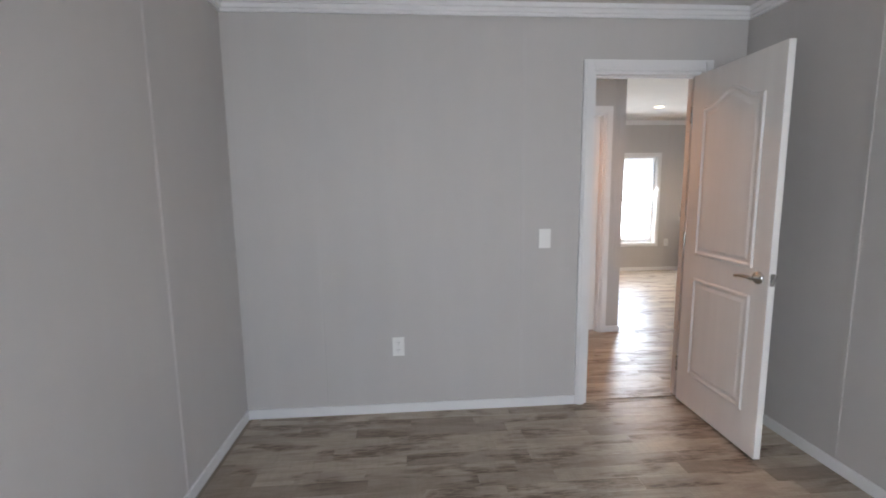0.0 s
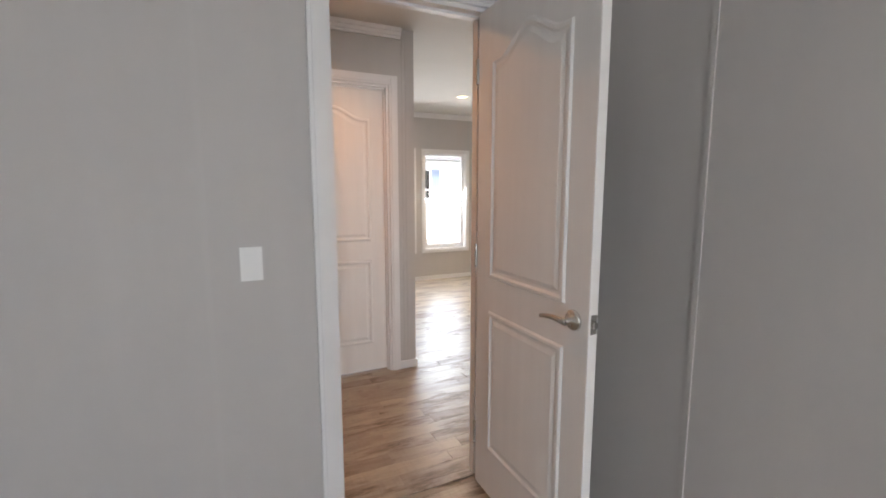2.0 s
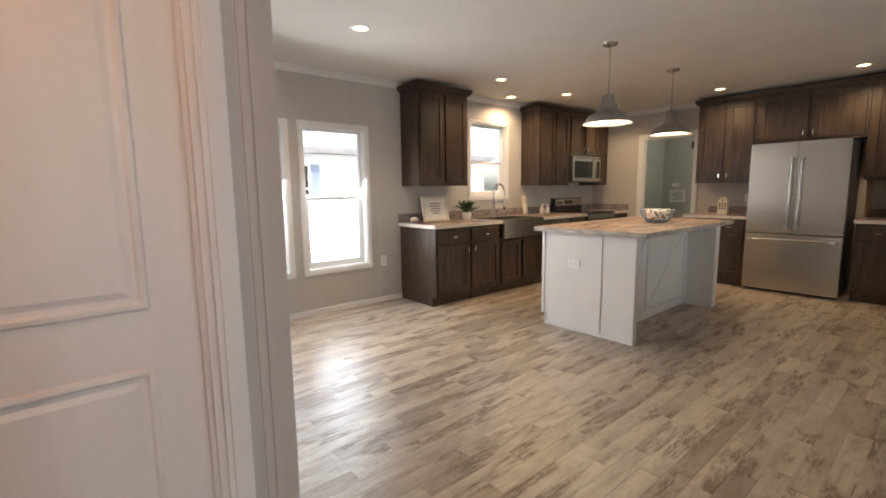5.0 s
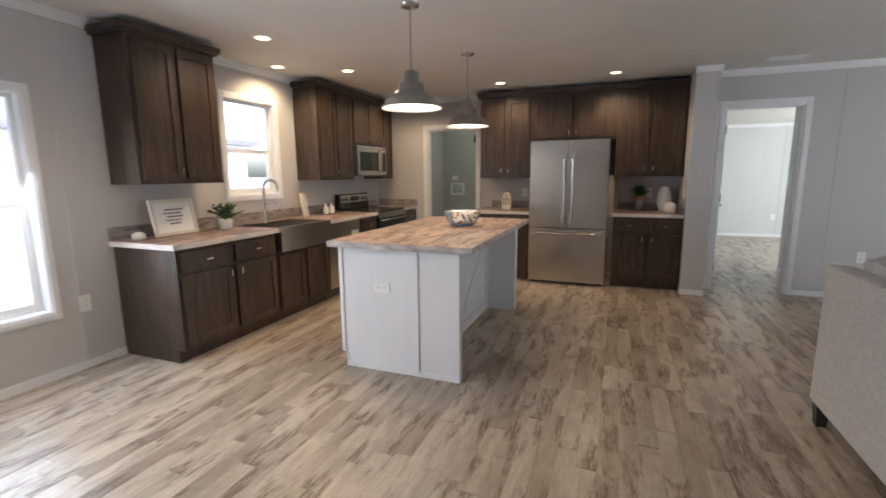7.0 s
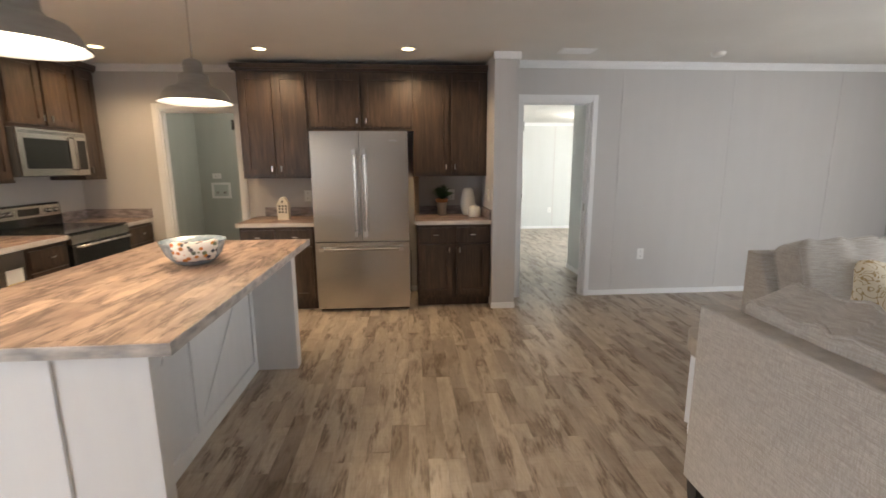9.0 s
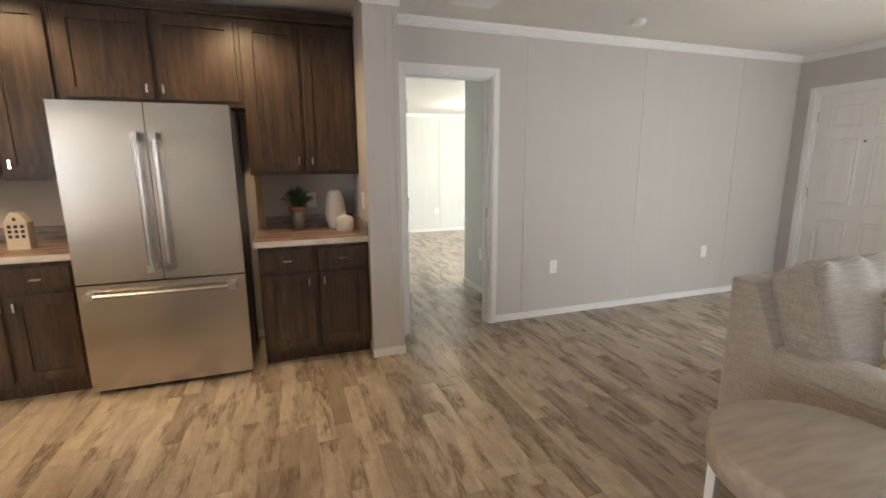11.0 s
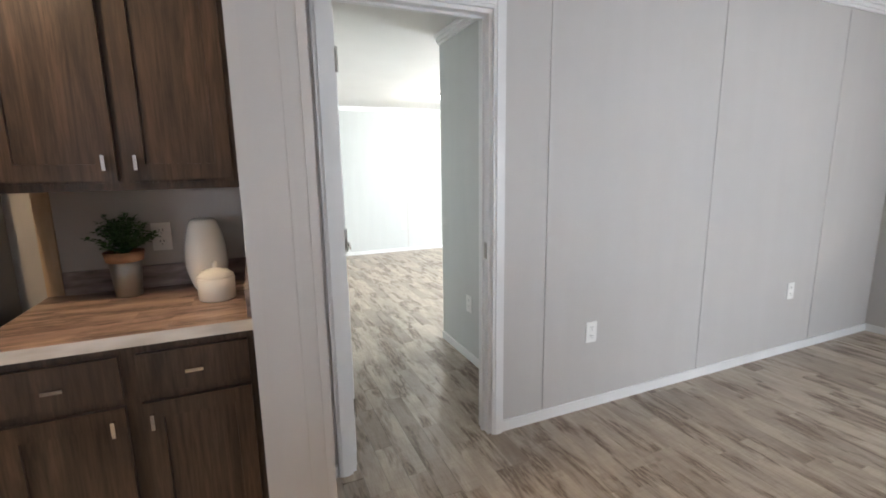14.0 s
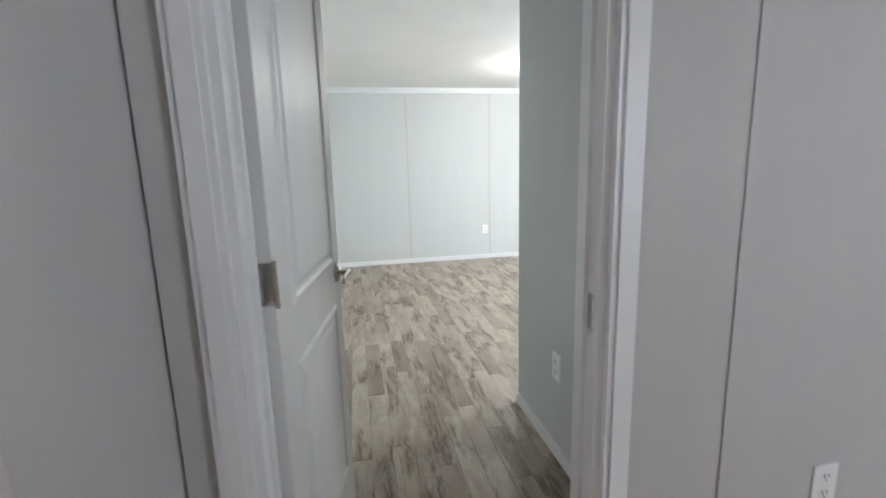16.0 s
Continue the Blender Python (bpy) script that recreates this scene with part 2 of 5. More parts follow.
M_PILLOW = mat("scroll_patterned_fabric", damask, 0.85, spec=0.2)
M_BROWN = mat("brown_table_top", mottled((0.30, 0.25, 0.20), (0.43, 0.37, 0.31), 5, 90, 0.1, (1, 5, 5)), 0.4)
# lawn far paler than grass: the outdoor glare is put into its colour
M_GRASS = mat("lawn", mottled((0.20, 0.20, 0.18), (0.28, 0.275, 0.25), 1.5, 40, 0.6), 0.9)
M_SIDING = mat("pale_siding", mottled((0.70, 0.73, 0.76), (0.76, 0.79, 0.82), 2, 60, 0.05), 0.6)
M_ROOF = mat("grey_shingle", mottled((0.10, 0.10, 0.11), (0.16, 0.16, 0.17), 8, 60, 0.4), 0.9)
M_SHUTTER = mat("navy_shutter", mottled((0.14, 0.18, 0.25), (0.18, 0.22, 0.30), 5, 60, 0.05), 0.5)


def glass_look(nt, b):
    b.inputs["Transmission Weight"].default_value = 1.0
    b.inputs["IOR"].default_value = 1.45
    n = node(nt, "ShaderNodeTexNoise", Scale=2.0)
    bump(nt, b, n.outputs[0], 0.01, 0.0005)


M_GLASS = mat("window_glass", glass_look, 0.0)


def glow(name, color, strength):
    m = bpy.data.materials.new(name)
    m.use_nodes = True
    b = m.node_tree.nodes["Principled BSDF"]
    b.inputs["Base Color"].default_value = (0.9, 0.85, 0.75, 1)
    b.inputs["Emission Color"].default_value = (*color, 1)
    b.inputs["Emission Strength"].default_value = strength
    return m


M_LED = glow("downlight_lens", (1.0, 0.74, 0.40), 1.0)
M_BULB = glow("pendant_bulb", (1.0, 0.84, 0.62), 1.2)
M_DOME = glow("dome_lens", (1.0, 0.97, 0.86), 0.7)

# ---- mesh tools ----


def finish(name, bm, material, parent=None, bevel=0.0, smooth=False, segments=1):
    if bevel:
        bmesh.ops.bevel(bm, geom=[e for e in bm.edges if e.calc_face_angle(0) > 0.6], offset=bevel, segments=segments, affect="EDGES", profile=0.5)
    me = bpy.data.meshes.new(name)
    for f in bm.faces:
        f.smooth = smooth
    bm.normal_update()
    bm.to_mesh(me)
    bm.free()
    me.materials.append(material)
    ob = new(name, me)
    if parent:
        ob.parent = parent
    return ob


def add_box(bm, x0, x1, y0, y1, z0, z1):
    v = [bm.verts.new((x, y, z)) for x in (x0, x1) for y in (y0, y1) for z in (z0, z1)]
    for q in ((0, 1, 3, 2), (4, 6, 7, 5), (0, 4, 5, 1), (2, 3, 7, 6), (0, 2, 6, 4), (1, 5, 7, 3)):
        bm.faces.new([v[i] for i in q])
    return v


def boxes(name, items, material, parent=None, bevel=0.003):
    bm = bmesh.new()
    for it in items:
        add_box(bm, *it)
    return finish(name, bm, material, parent, bevel)


def add_lathe(bm, profile, n=32, cx=0, cy=0, cz=0, m=None):
    """A surface turned round the z axis from (radius, height) pairs."""
    rings = []
    for r, z in profile:
        ring = []
        for i in range(n if r > 1e-6 else 1):
            a = 2 * math.pi * i / n
            p = Vector((r * math.cos(a), r * math.sin(a), z))
            if m:
                p = m @ p
            ring.append(bm.verts.new((p.x + cx, p.y + cy, p.z + cz)))
        rings.append(ring)
    for a, b in zip(rings, rings[1:]):
        for i in range(n):
            j = (i + 1) % n
            if len(a) == 1 and len(b) > 1:
                bm.faces.new((a[0], b[i], b[j]))
            elif len(b) == 1 and len(a) > 1:
                bm.faces.new((a[i], b[0], a[j]))
            elif len(a) > 1:
                bm.faces.new((a[i], b[i], b[j], a[j]))


def lathe(name, profile, material, parent=None, n=32, cx=0, cy=0, cz=0, m=None, smooth=True):
    bm = bmesh.new()
    add_lathe(bm, profile, n, cx, cy, cz, m)
    bmesh.ops.recalc_face_normals(bm, faces=bm.faces[:])
    return finish(name, bm, material, parent, smooth=smooth)


def tube(name, points, radius, material, parent=None):
    c = bpy.data.curves.new(name, "CURVE")
    c.dimensions, c.bevel_depth, c.bevel_resolution, c.use_fill_caps = "3D", radius, 3, True
    s = c.splines.new("POLY")
    s.points.add(len(points) - 1)
    for p, q in zip(s.points, points):
        p.co = (*q, 1)
    tmp = bpy.data.objects.new(name, c)
    me = bpy.data.meshes.new_from_object(tmp)
    bpy.data.objects.remove(tmp)
    me.materials.clear()
    me.materials.append(material)
    for f in me.polygons:
        f.use_smooth = True
    ob = new(name, me)
    if parent:
        ob.parent = parent
    return ob


def thing(name, m, label, category, group="", kind=""):
    ob = new(name)
    ob.matrix_world = m
    ob.empty_display_size = 0.1
    return tagged(ob, label, category, group, kind)


def soft_box(name, x0, x1, y0, y1, z0, z1, material, parent=None, puff=0.03, n=10, wrinkle=0.006, seed=0, power=5.0):
    """A stuffed cushion: a box rounded at its edges, swollen in its middle and a little creased."""
    bm = bmesh.new()
    bmesh.ops.create_cube(bm, size=2.0)
    bmesh.ops.subdivide_edges(bm, edges=bm.edges[:], cuts=n, use_grid_fill=True)
    c = Vector(((x0 + x1) / 2, (y0 + y1) / 2, (z0 + z1) / 2))
    h = Vector(((x1 - x0) / 2, (y1 - y0) / 2, (z1 - z0) / 2))
    for v in bm.verts:
        p = v.co.copy()
        k = (abs(p.x) ** power + abs(p.y) ** power + abs(p.z) ** power) ** (1 / power)
        p = p / k
        q = Vector((p.x * h.x, p.y * h.y, p.z * h.z))
        small = min(range(3), key=lambda i: h[i])
        others = [i for i in range(3) if i != small]
        swell = (1 - p[others[0]] ** 2) * (1 - p[others[1]] ** 2)
        q[small] += math.copysign(puff, p[small]) * max(swell, 0) if abs(p[small]) > 0.3 else 0
        q += Vector((1, 1, 1)) * wrinkle * noise.noise(q * 7 + Vector((seed, 0, 0)))
        v.co = c + q
    return finish(name, bm, material, parent, smooth=True)


def wall(name, axis, at, thick, a0, a1, material, openings=(), battens=(), face=0, z1=2.44, base=True, label="", top=2.44):
    """A wall across `axis` from `at` to at + thick, from a0 to a1 along the other axis, with openings (b0, b1, low, high).
    face: +1 or -1, the side that carries battens, skirting and cornice."""
    bm = bmesh.new()

    def piece(u0, u1, lo, hi, w0=None, w1=None):
        if u1 - u0 < 1e-4 or hi - lo < 1e-4:
            return None
        p0, p1 = (min(at, at + thick), max(at, at + thick)) if w0 is None else (w0, w1)
        return (p0, p1, u0, u1, lo, hi) if axis == "x" else (u0, u1, p0, p1, lo, hi)
    u, items = a0, []
    for b0, b1, lo, hi in sorted(openings):
        items += [piece(u, b0, 0, z1), piece(b0, b1, 0, lo), piece(b0, b1, hi, z1)]
        u = b1
    items.append(piece(u, a1, 0, z1))
    for it in items:
        if it:
            add_box(bm, *it)
    ob = tagged(finish(name, bm, material), label or "pale grey vinyl covered panel wall", "wall", kind="structure")
    if face:
        s = max(at, at + thick) if face > 0 else min(at, at + thick)

        def strip(t0, t1):
            return (s + t0, s + t1) if face > 0 else (s - t1, s - t0)
        for u0 in battens:
            cuts = [(lo, hi) for b0, b1, lo, hi in openings if b0 - 0.08 < u0 < b1 + 0.08]
            spans = [(0.06, top - 0.06)]
            if cuts:
                spans = [(0.06, cuts[0][0] - 0.07), (cuts[0][1] + 0.07, top - 0.06)]
            for lo, hi in spans:
                if hi - lo > 0.1:
                    boxes("batten", [piece(u0 - 0.010, u0 + 0.010, lo, hi, *strip(0, 0.004))], M_BATTEN, ob, 0.0015)
        if base:
            spans, u = [], a0
            for b0, b1, lo, hi in sorted(openings):
                if lo < 0.1:
                    spans.append((u, b0 - 0.066))
                    u = b1 + 0.066
            spans.append((u, a1))
            for lo, hi in spans:
                p = piece(lo, hi, 0.0, 0.058, *strip(0, 0.011))
                if p:
                    tagged(boxes("baseboard", [p], M_TRIM, ob, 0.003))
            bm = bmesh.new()
            for t1, lo in ((0.014, top - 0.068), (0.026, top - 0.052), (0.04, top - 0.028)):
                add_box(bm, *piece(a0, a1, lo, top - 0.0015, *strip(0.0005, t1)))
            finish("cornice", bm, M_TRIM, ob, 0.003)
    return ob


def casing(ob, axis, at, out, b0, b1, lo, hi, w=0.062, thick=0.016, sill=False):
    """Trim round an opening on the wall plane `at`, standing out along sign `out`."""
    def bx(u0, u1, z0, z1, d0, d1):
        p = sorted((at + out * d0, at + out * d1))
        return (p[0], p[1], u0, u1, z0, z1) if axis == "x" else (u0, u1, p[0], p[1], z0, z1)
    bm = bmesh.new()
    low = lo - w if sill else lo
    for d1, inset in ((thick, 0.0), (thick + 0.006, 0.014)):
        e = w - inset * 2
        add_box(bm, *bx(b0 - w + inset, b0 - w + inset + e, low, hi + w - inset, 0.0004, d1))
        add_box(bm, *bx(b1 + inset, b1 + inset + e, low, hi + w - inset, 0.0004, d1))
        add_box(bm, *bx(b0 - 0.002 + (0 if inset else 0.002), b1 + 0.002 - (0 if inset else 0.002), hi + inset, hi + inset + e, 0.0004, d1 - 0.001))
        if sill:
            add_box(bm, *bx(b0, b1, lo - w + inset, lo - w + inset + e, 0.0004, d1 - 0.001))
    return finish("trim", bm, M_TRIM, ob, 0.0025)

# ---- doors and windows ----


def panel_mould(bm, x0, x1, z0, z1, arch, y, out, n=16):
    """A raised moulding round a door panel; arch lifts the middle of its top edge."""
    def loop(d, h):
        pts = [(x0 + d, z0 + d), (x1 - d, z0 + d)]
        for i in range(n + 1):
            s = i / n
            x = x1 - d + (x0 - x1 + 2 * d) * s
            lift = arch * (0.5 - 0.5 * math.cos(2 * math.pi * min(max((s - 0.08) / 0.84, 0), 1)))
            pts.append((x, z1 - d + lift))
        return [bm.verts.new((px, y + out * h, pz)) for px, pz in pts]
    loops = [loop(d, h) for d, h in ((0, 0.0), (0.006, 0.007), (0.016, 0.008), (0.024, 0.001), (0.034, 0.0005), (0.05, 0.006))]
    for a, b in zip(loops, loops[1:]):
        for i in range(len(a)):
            j = (i + 1) % len(a)
            bm.faces.new((a[i], a[j], b[j], b[i]) if out < 0 else (a[i], b[i], b[j], a[j]))
    bm.faces.new(loops[-1] if out < 0 else loops[-1][::-1])


def lever_set(leaf, x, z, thick, way):
    """Satin lever handles on both faces of a leaf, with the latch in its edge."""
    h = new("handle")
    h.parent = leaf
    bm = bmesh.new()
    for side in (-1, 1):
        y = 0.0 if side < 0 else thick
        m = Matrix.Translation((x, y, z)) @ Matrix.Rotation(radians(90 if side < 0 else -90), 4, "X")
        add_lathe(bm, [(0, 0), (0.033, 0), (0.033, 0.006), (0.028, 0.012), (0.012, 0.014), (0.011, 0.045), (0, 0.047)], 20, m=m)
        yc = y + side * 0.045
        prev = None
        for i in range(9):
            s = i / 8
            px, pz, r = x + way * (0.012 - 0.122 * s) * -1, z + 0.006 * math.sin(3.1 * s) - 0.008 * s, 0.011 - 0.004 * s
            ring = [bm.verts.new((px, yc + r * 0.75 * math.cos(a), pz + r * math.sin(a))) for a in [k * math.pi / 5 for k in range(10)]]
            if prev:
                for k in range(10):
                    bm.faces.new((prev[k], prev[(k + 1) % 10], ring[(k + 1) % 10], ring[k]))
            else:
                bm.faces.new(ring[::-1])
            prev = ring
        bm.faces.new(prev)
    bmesh.ops.recalc_face_normals(bm, faces=bm.faces[:])
    bpy.data.objects.remove(h)
    return finish("handle", bm, M_NICKEL, leaf, smooth=True)


def hinge_plates(door, x, thick, heights, side):
    bm = bmesh.new()
    for z in heights:
        add_lathe(bm, [(0, -0.05), (0.006, -0.05), (0.006, 0.05), (0, 0.05)], 10, x, side, z)
        add_box(bm, x + 0.001, x + 0.003, min(side, thick / 2), max(side, thick / 2), z - 0.045, z + 0.045)
    return finish("hinge", bm, M_NICKEL, door, 0.0)


def panel_door(m, label, w=0.66, h=2.03, lever=True, way=-1, style="arch"):
    """A door leaf hinged at its local origin, running along +x, its thickness along +y."""
    d = thing("door", m, label, "door", kind="")
    t = 0.035
    bm = bmesh.new()
    add_box(bm, 0.002, w, 0, t, 0.012, h)
    bmesh.ops.bevel(bm, geom=bm.edges[:], offset=0.002, segments=1, affect="EDGES")
    for y, out in ((0, -1), (t, 1)):
        if style == "arch":
            panel_mould(bm, 0.11, w - 0.11, 0.98, h - 0.2, 0.075, y, out)
            panel_mould(bm, 0.11, w - 0.11, 0.22, 0.84, 0.0, y, out)
        else:
            c = w / 2
            for a, b in ((0.11, c - 0.05), (c + 0.05, w - 0.11)):
                panel_mould(bm, a, b, h - 0.33, h - 0.12, 0, y, out, 2)
                panel_mould(bm, a, b, 0.95, h - 0.43, 0, y, out, 2)
                panel_mould(bm, a, b, 0.22, 0.80, 0, y, out, 2)
    leaf = finish("leaf", bm, M_DOOR, d)
    if lever:
        lever_set(leaf, w - 0.065, 0.94, t, way)
        bm = bmesh.new()
        add_box(bm, w - 0.0005, w + 0.002, 0.006, 0.029, 0.91, 0.97)
        add_box(bm, w, w + 0.012, 0.011, 0.024, 0.93, 0.95)
        finish("latch", bm, M_NICKEL, leaf, 0.001)
    hinge_plates(d, 0, t, (0.25, 1.06, 1.82), -0.004)
    return d


def lining(name, axis, p0, p1, b0, b1, hi, stop=None):
    """The jambs and head inside a door opening, with a stop bead."""
    t = 0.018

    def bx(u0, u1, z0, z1, q0, q1):
        return (q0, q1, u0, u1, z0, z1) if axis == "x" else (u0, u1, q0, q1, z0, z1)
    items = [bx(b0, b0 + t, 0, hi, p0, p1), bx(b1 - t, b1, 0, hi, p0, p1), bx(b0 + t, b1 - t, hi - t, hi, p0, p1)]
    if stop:
        s0, s1 = stop
        items += [bx(b0 + t, b0 + t + 0.011, 0, hi - t, s0, s1), bx(b1 - t - 0.011, b1 - t, 0, hi - t, s0, s1), bx(b0 + t + 0.011, b1 - t - 0.011, hi - t - 0.011, hi - t, s0, s1)]
    return tagged(boxes(name, items, M_TRIM, None, 0.0015), "white painted door lining with stop bead", "door frame", kind="structure")


def window(name, axis, at, thick, b0, b1, lo, hi, mid, casing_side):
    """A single-hung vinyl window in an opening of a wall between at and at + thick; the room is on side casing_side."""
    inner = at if casing_side * thick < 0 else at + thick
    s = -casing_side

    def bx(u0, u1, z0, z1, d0, d1):
        p = sorted((inner + s * d0, inner + s * d1))
        return (p[0], p[1], u0, u1, z0, z1) if axis == "x" else (u0, u1, p[0], p[1], z0, z1)
    w = thing(name, Matrix(), "white vinyl single-hung window with bright daylight behind", "window", kind="structure")
    t = 0.006
    boxes("frame", [bx(b0, b0 + t, lo, hi, 0, 0.06), bx(b1 - t, b1, lo, hi, 0, 0.06), bx(b0 + t, b1 - t, hi - t, hi, 0, 0.06), bx(b0 + t, b1 - t, lo, lo + t, 0, 0.06),
                    bx(b0, b0 + 0.03, lo, hi, 0.06, 0.10), bx(b1 - 0.03, b1, lo, hi, 0.06, 0.10), bx(b0 + 0.03, b1 - 0.03, hi - 0.03, hi, 0.06, 0.10), bx(b0 + 0.03, b1 - 0.03, lo, lo + 0.03, 0.06, 0.10)], M_VINYL, w, 0.0015)
    c0, c1 = b0 + 0.03, b1 - 0.03
    boxes("sash", [bx(c0, c0 + 0.028, lo + 0.03, mid + 0.02, 0.064, 0.084), bx(c1 - 0.028, c1, lo + 0.03, mid + 0.02, 0.064, 0.084),
                   bx(c0 + 0.028, c1 - 0.028, mid - 0.018, mid + 0.02, 0.064, 0.084), bx(c0 + 0.028, c1 - 0.028, lo + 0.03, lo + 0.065, 0.064, 0.084)], M_VINYL, w, 0.002)
    for g in (bx(c0 + 0.02, c1 - 0.02, lo + 0.06, mid - 0.01, 0.072, 0.076), bx(c0 - 0.004, c1 + 0.004, mid - 0.01, hi - 0.026, 0.088, 0.092)):
        pane = boxes("pane", [g], M_GLASS, w, 0.0)
        pane.visible_shadow = False
    lock = (b0 + b1) / 2
    boxes("latch", [bx(lock - 0.03, lock + 0.03, mid + 0.02, mid + 0.032, 0.064, 0.082)], M_VINYL, w, 0.002)
    casing(w, axis, inner, casing_side, b0, b1, lo, hi, 0.055, 0.014, True)
    return w


def outlet(axis, at, out, u, z, kind="outlet", wide=False):
    """A wall plate with a pair of sockets or a rocker; face on plane `at`, towards `out`."""
    rz = {("y", -1): 0, ("x", 1): 90, ("y", 1): 180, ("x", -1): -90}[(axis, out)]
    p = (at, u, z) if axis == "x" else (u, at, z)
    label = "white plastic double power outlet on the wall" if kind == "outlet" else "white plastic rocker light switch on the wall"
    o = thing("power_outlet" if kind == "outlet" else "light_switch", pose(*p, 0, 90 if wide else 0, rz), label, kind if kind != "outlet" else "power outlet", "wall plates")
    boxes("plate", [(-0.036, 0.036, -0.006, -0.0003, -0.059, 0.059)], M_PLATE, o, 0.003)
    if kind == "outlet":
        for dz in (-0.024, 0.024):
            lathe("socket", [(0, 0.0075), (0.016, 0.0075), (0.017, 0.005)], M_PLATE, o, 16, 0, 0, dz, Matrix.Rotation(radians(90), 4, "X"), False)
            boxes("slot", [(-0.008, -0.0055, -0.0085, -0.0076, dz, dz + 0.009), (0.0055, 0.008, -0.0085, -0.0076, dz, dz + 0.009), (-0.002, 0.002, -0.0085, -0.0076, dz - 0.010, dz - 0.006)], M_SLOT, o, 0)
    else:
        boxes("rocker", [(-0.017, 0.017, -0.0095, -0.006, -0.033, 0.033)], M_PLATE, o, 0.002)
    return o


# ---- shell of the house ----
H = 2.44
WEST, EAST, NORTH = -5.36, 3.45, 0.36
WIN_A, WIN_B = (-5.69, -5.01), (-4.81, -4.135)
KWIN = (-2.555, -1.885)
slab = tagged(boxes("floor", [(WEST - 0.1, EAST + 0.1, -9.30, 5.33, -0.12, -0.004)], M_UNDER, None, 0), "grey-brown weathered wood plank floor", "floor", kind="structure")
ceil = tagged(boxes("ceiling", [(WEST - 0.1, EAST + 0.1, -9.30, 5.33, H, H + 0.12)], M_CEIL, None, 0), "off-white textured flat ceiling", "ceiling", kind="structure")

tagged(boxes("ceiling_north_room", [(-1.0, EAST, 0.1, 5.22, 2.32, 2.439)], M_CEIL, None, 0), "off-white flat ceiling of the far room", "ceiling", kind="structure")
wall("wall_west", "x", WEST - 0.12, 0.12, -6.285, NORTH, M_WALL,
     [(*WIN_A, 0.465, 1.88), (*WIN_B, 0.465, 1.88), (*KWIN, 1.165, 2.095)], (-5.95, -3.95), 1)
wall("wall_living_south", "y", -6.285, 0.10, WEST, -2.435, M_WALL, (), (-4.6, -3.4), 1)
wall("wall_hall_west", "x", -2.435, 0.10, -9.2, -6.285, M_WALL, [(-7.15, -6.375, 0, 2.06)], (-8.2, -6.24), 1)
boxes("wall_corner", [(-2.435, -2.335, -6.2849, -6.185, 0, 2.44)], M_WALL, None, 0)
tagged(bpy.data.objects["wall_corner"], "pale grey vinyl wall end", "wall", kind="structure")
boxes("batten", [(-2.335, -2.331, -6.276, -6.256, 0.06, 2.38)], M_BATTEN, bpy.data.objects["wall_corner"], 0.001)
boxes("baseboard", [(-2.335, -2.324, -6.2849, -6.174, 0, 0.058), (-2.435, -2.335, -6.185, -6.174, 0, 0.058)], M_TRIM, bpy.data.objects["wall_corner"], 0.002)
wall("wall_bedroom_west", "x", -1.045, 0.10, -9.2, -6.13, M_WALL, [(-7.075, -6.405, 0, 2.075)], (-8.72, -7.49), 1)
wall("wall_bedroom_north", "y", -6.12, 0.10, -1.045, EAST, M_WALL, (), (-0.16, 1.06, 2.28), -1)
wall("wall_bedroom_south", "y", -9.30, 0.10, -2.435, EAST, M_WALL, (), (-0.2, 1.02, 2.24), 1)
wall("wall_east_living", "x", EAST, 0.12, -6.02, 0.0, M_WALL, [(-1.13, -0.2, 0, 2.04), (-4.2, -2.8, 0.6, 2.0)], (-2.3,), -1)
wall("wall_east_bedroom", "x", EAST, 0.12, -9.30, -6.12, M_WALL, [(-8.35, -6.95, 0.7, 2.0)], (), -1)
wall("wall_east_north_room", "x", EAST, 0.12, 1.34, 5.32, M_WALL_DAYLIT, [(1.7, 3.1, 0.6, 2.0)], (), -1, top=2.32)
wall("wall_kitchen_north", "y", NORTH, 0.10, WEST - 0.12, -1.14, M_WALL, [(-4.51, -3.745, 0, 2.0)], (), -1)
boxes("wall_return", [(-1.14, -0.918, -0.36, 0.4599, 0, 2.44)], M_WALL, None, 0)
ret = tagged(bpy.data.objects["wall_return"], "narrow pale wall end with batten strips", "wall", kind="structure")
boxes("batten", [(-1.1435, -1.11, -0.364, -0.3595, 0.06, 2.36), (-1.0, -0.985, -0.363, -0.3595, 0.06, 2.36), (-0.945, -0.9145, -0.364, -0.3595, 0.06, 2.36),
                 (-0.9185, -0.9145, -0.36, -0.335, 0.06, 2.36), (-1.1435, -1.1395, -0.36, -0.335, 0.9, 2.36)], M_BATTEN, ret, 0.0015)
boxes("baseboard", [(-1.149, -0.909, -0.371, -0.3595, 0, 0.058), (-0.9185, -0.909, -0.36, -0.012, 0, 0.058)], M_TRIM, ret, 0.003)
boxes("cornice", [(-1.155, -0.90, -0.374, -0.3595, 2.375, 2.4385), (-0.9185, -0.90, -0.3595, -0.02, 2.375, 2.4385)], M_TRIM, ret, 0.004)
wall("wall_living_north", "y", 0.0, 0.10, -0.912, EAST + 0.12, M_WALL, [(-0.79, -0.065, 0, 2.055)], (0.262, 1.46, 2.66), -1)
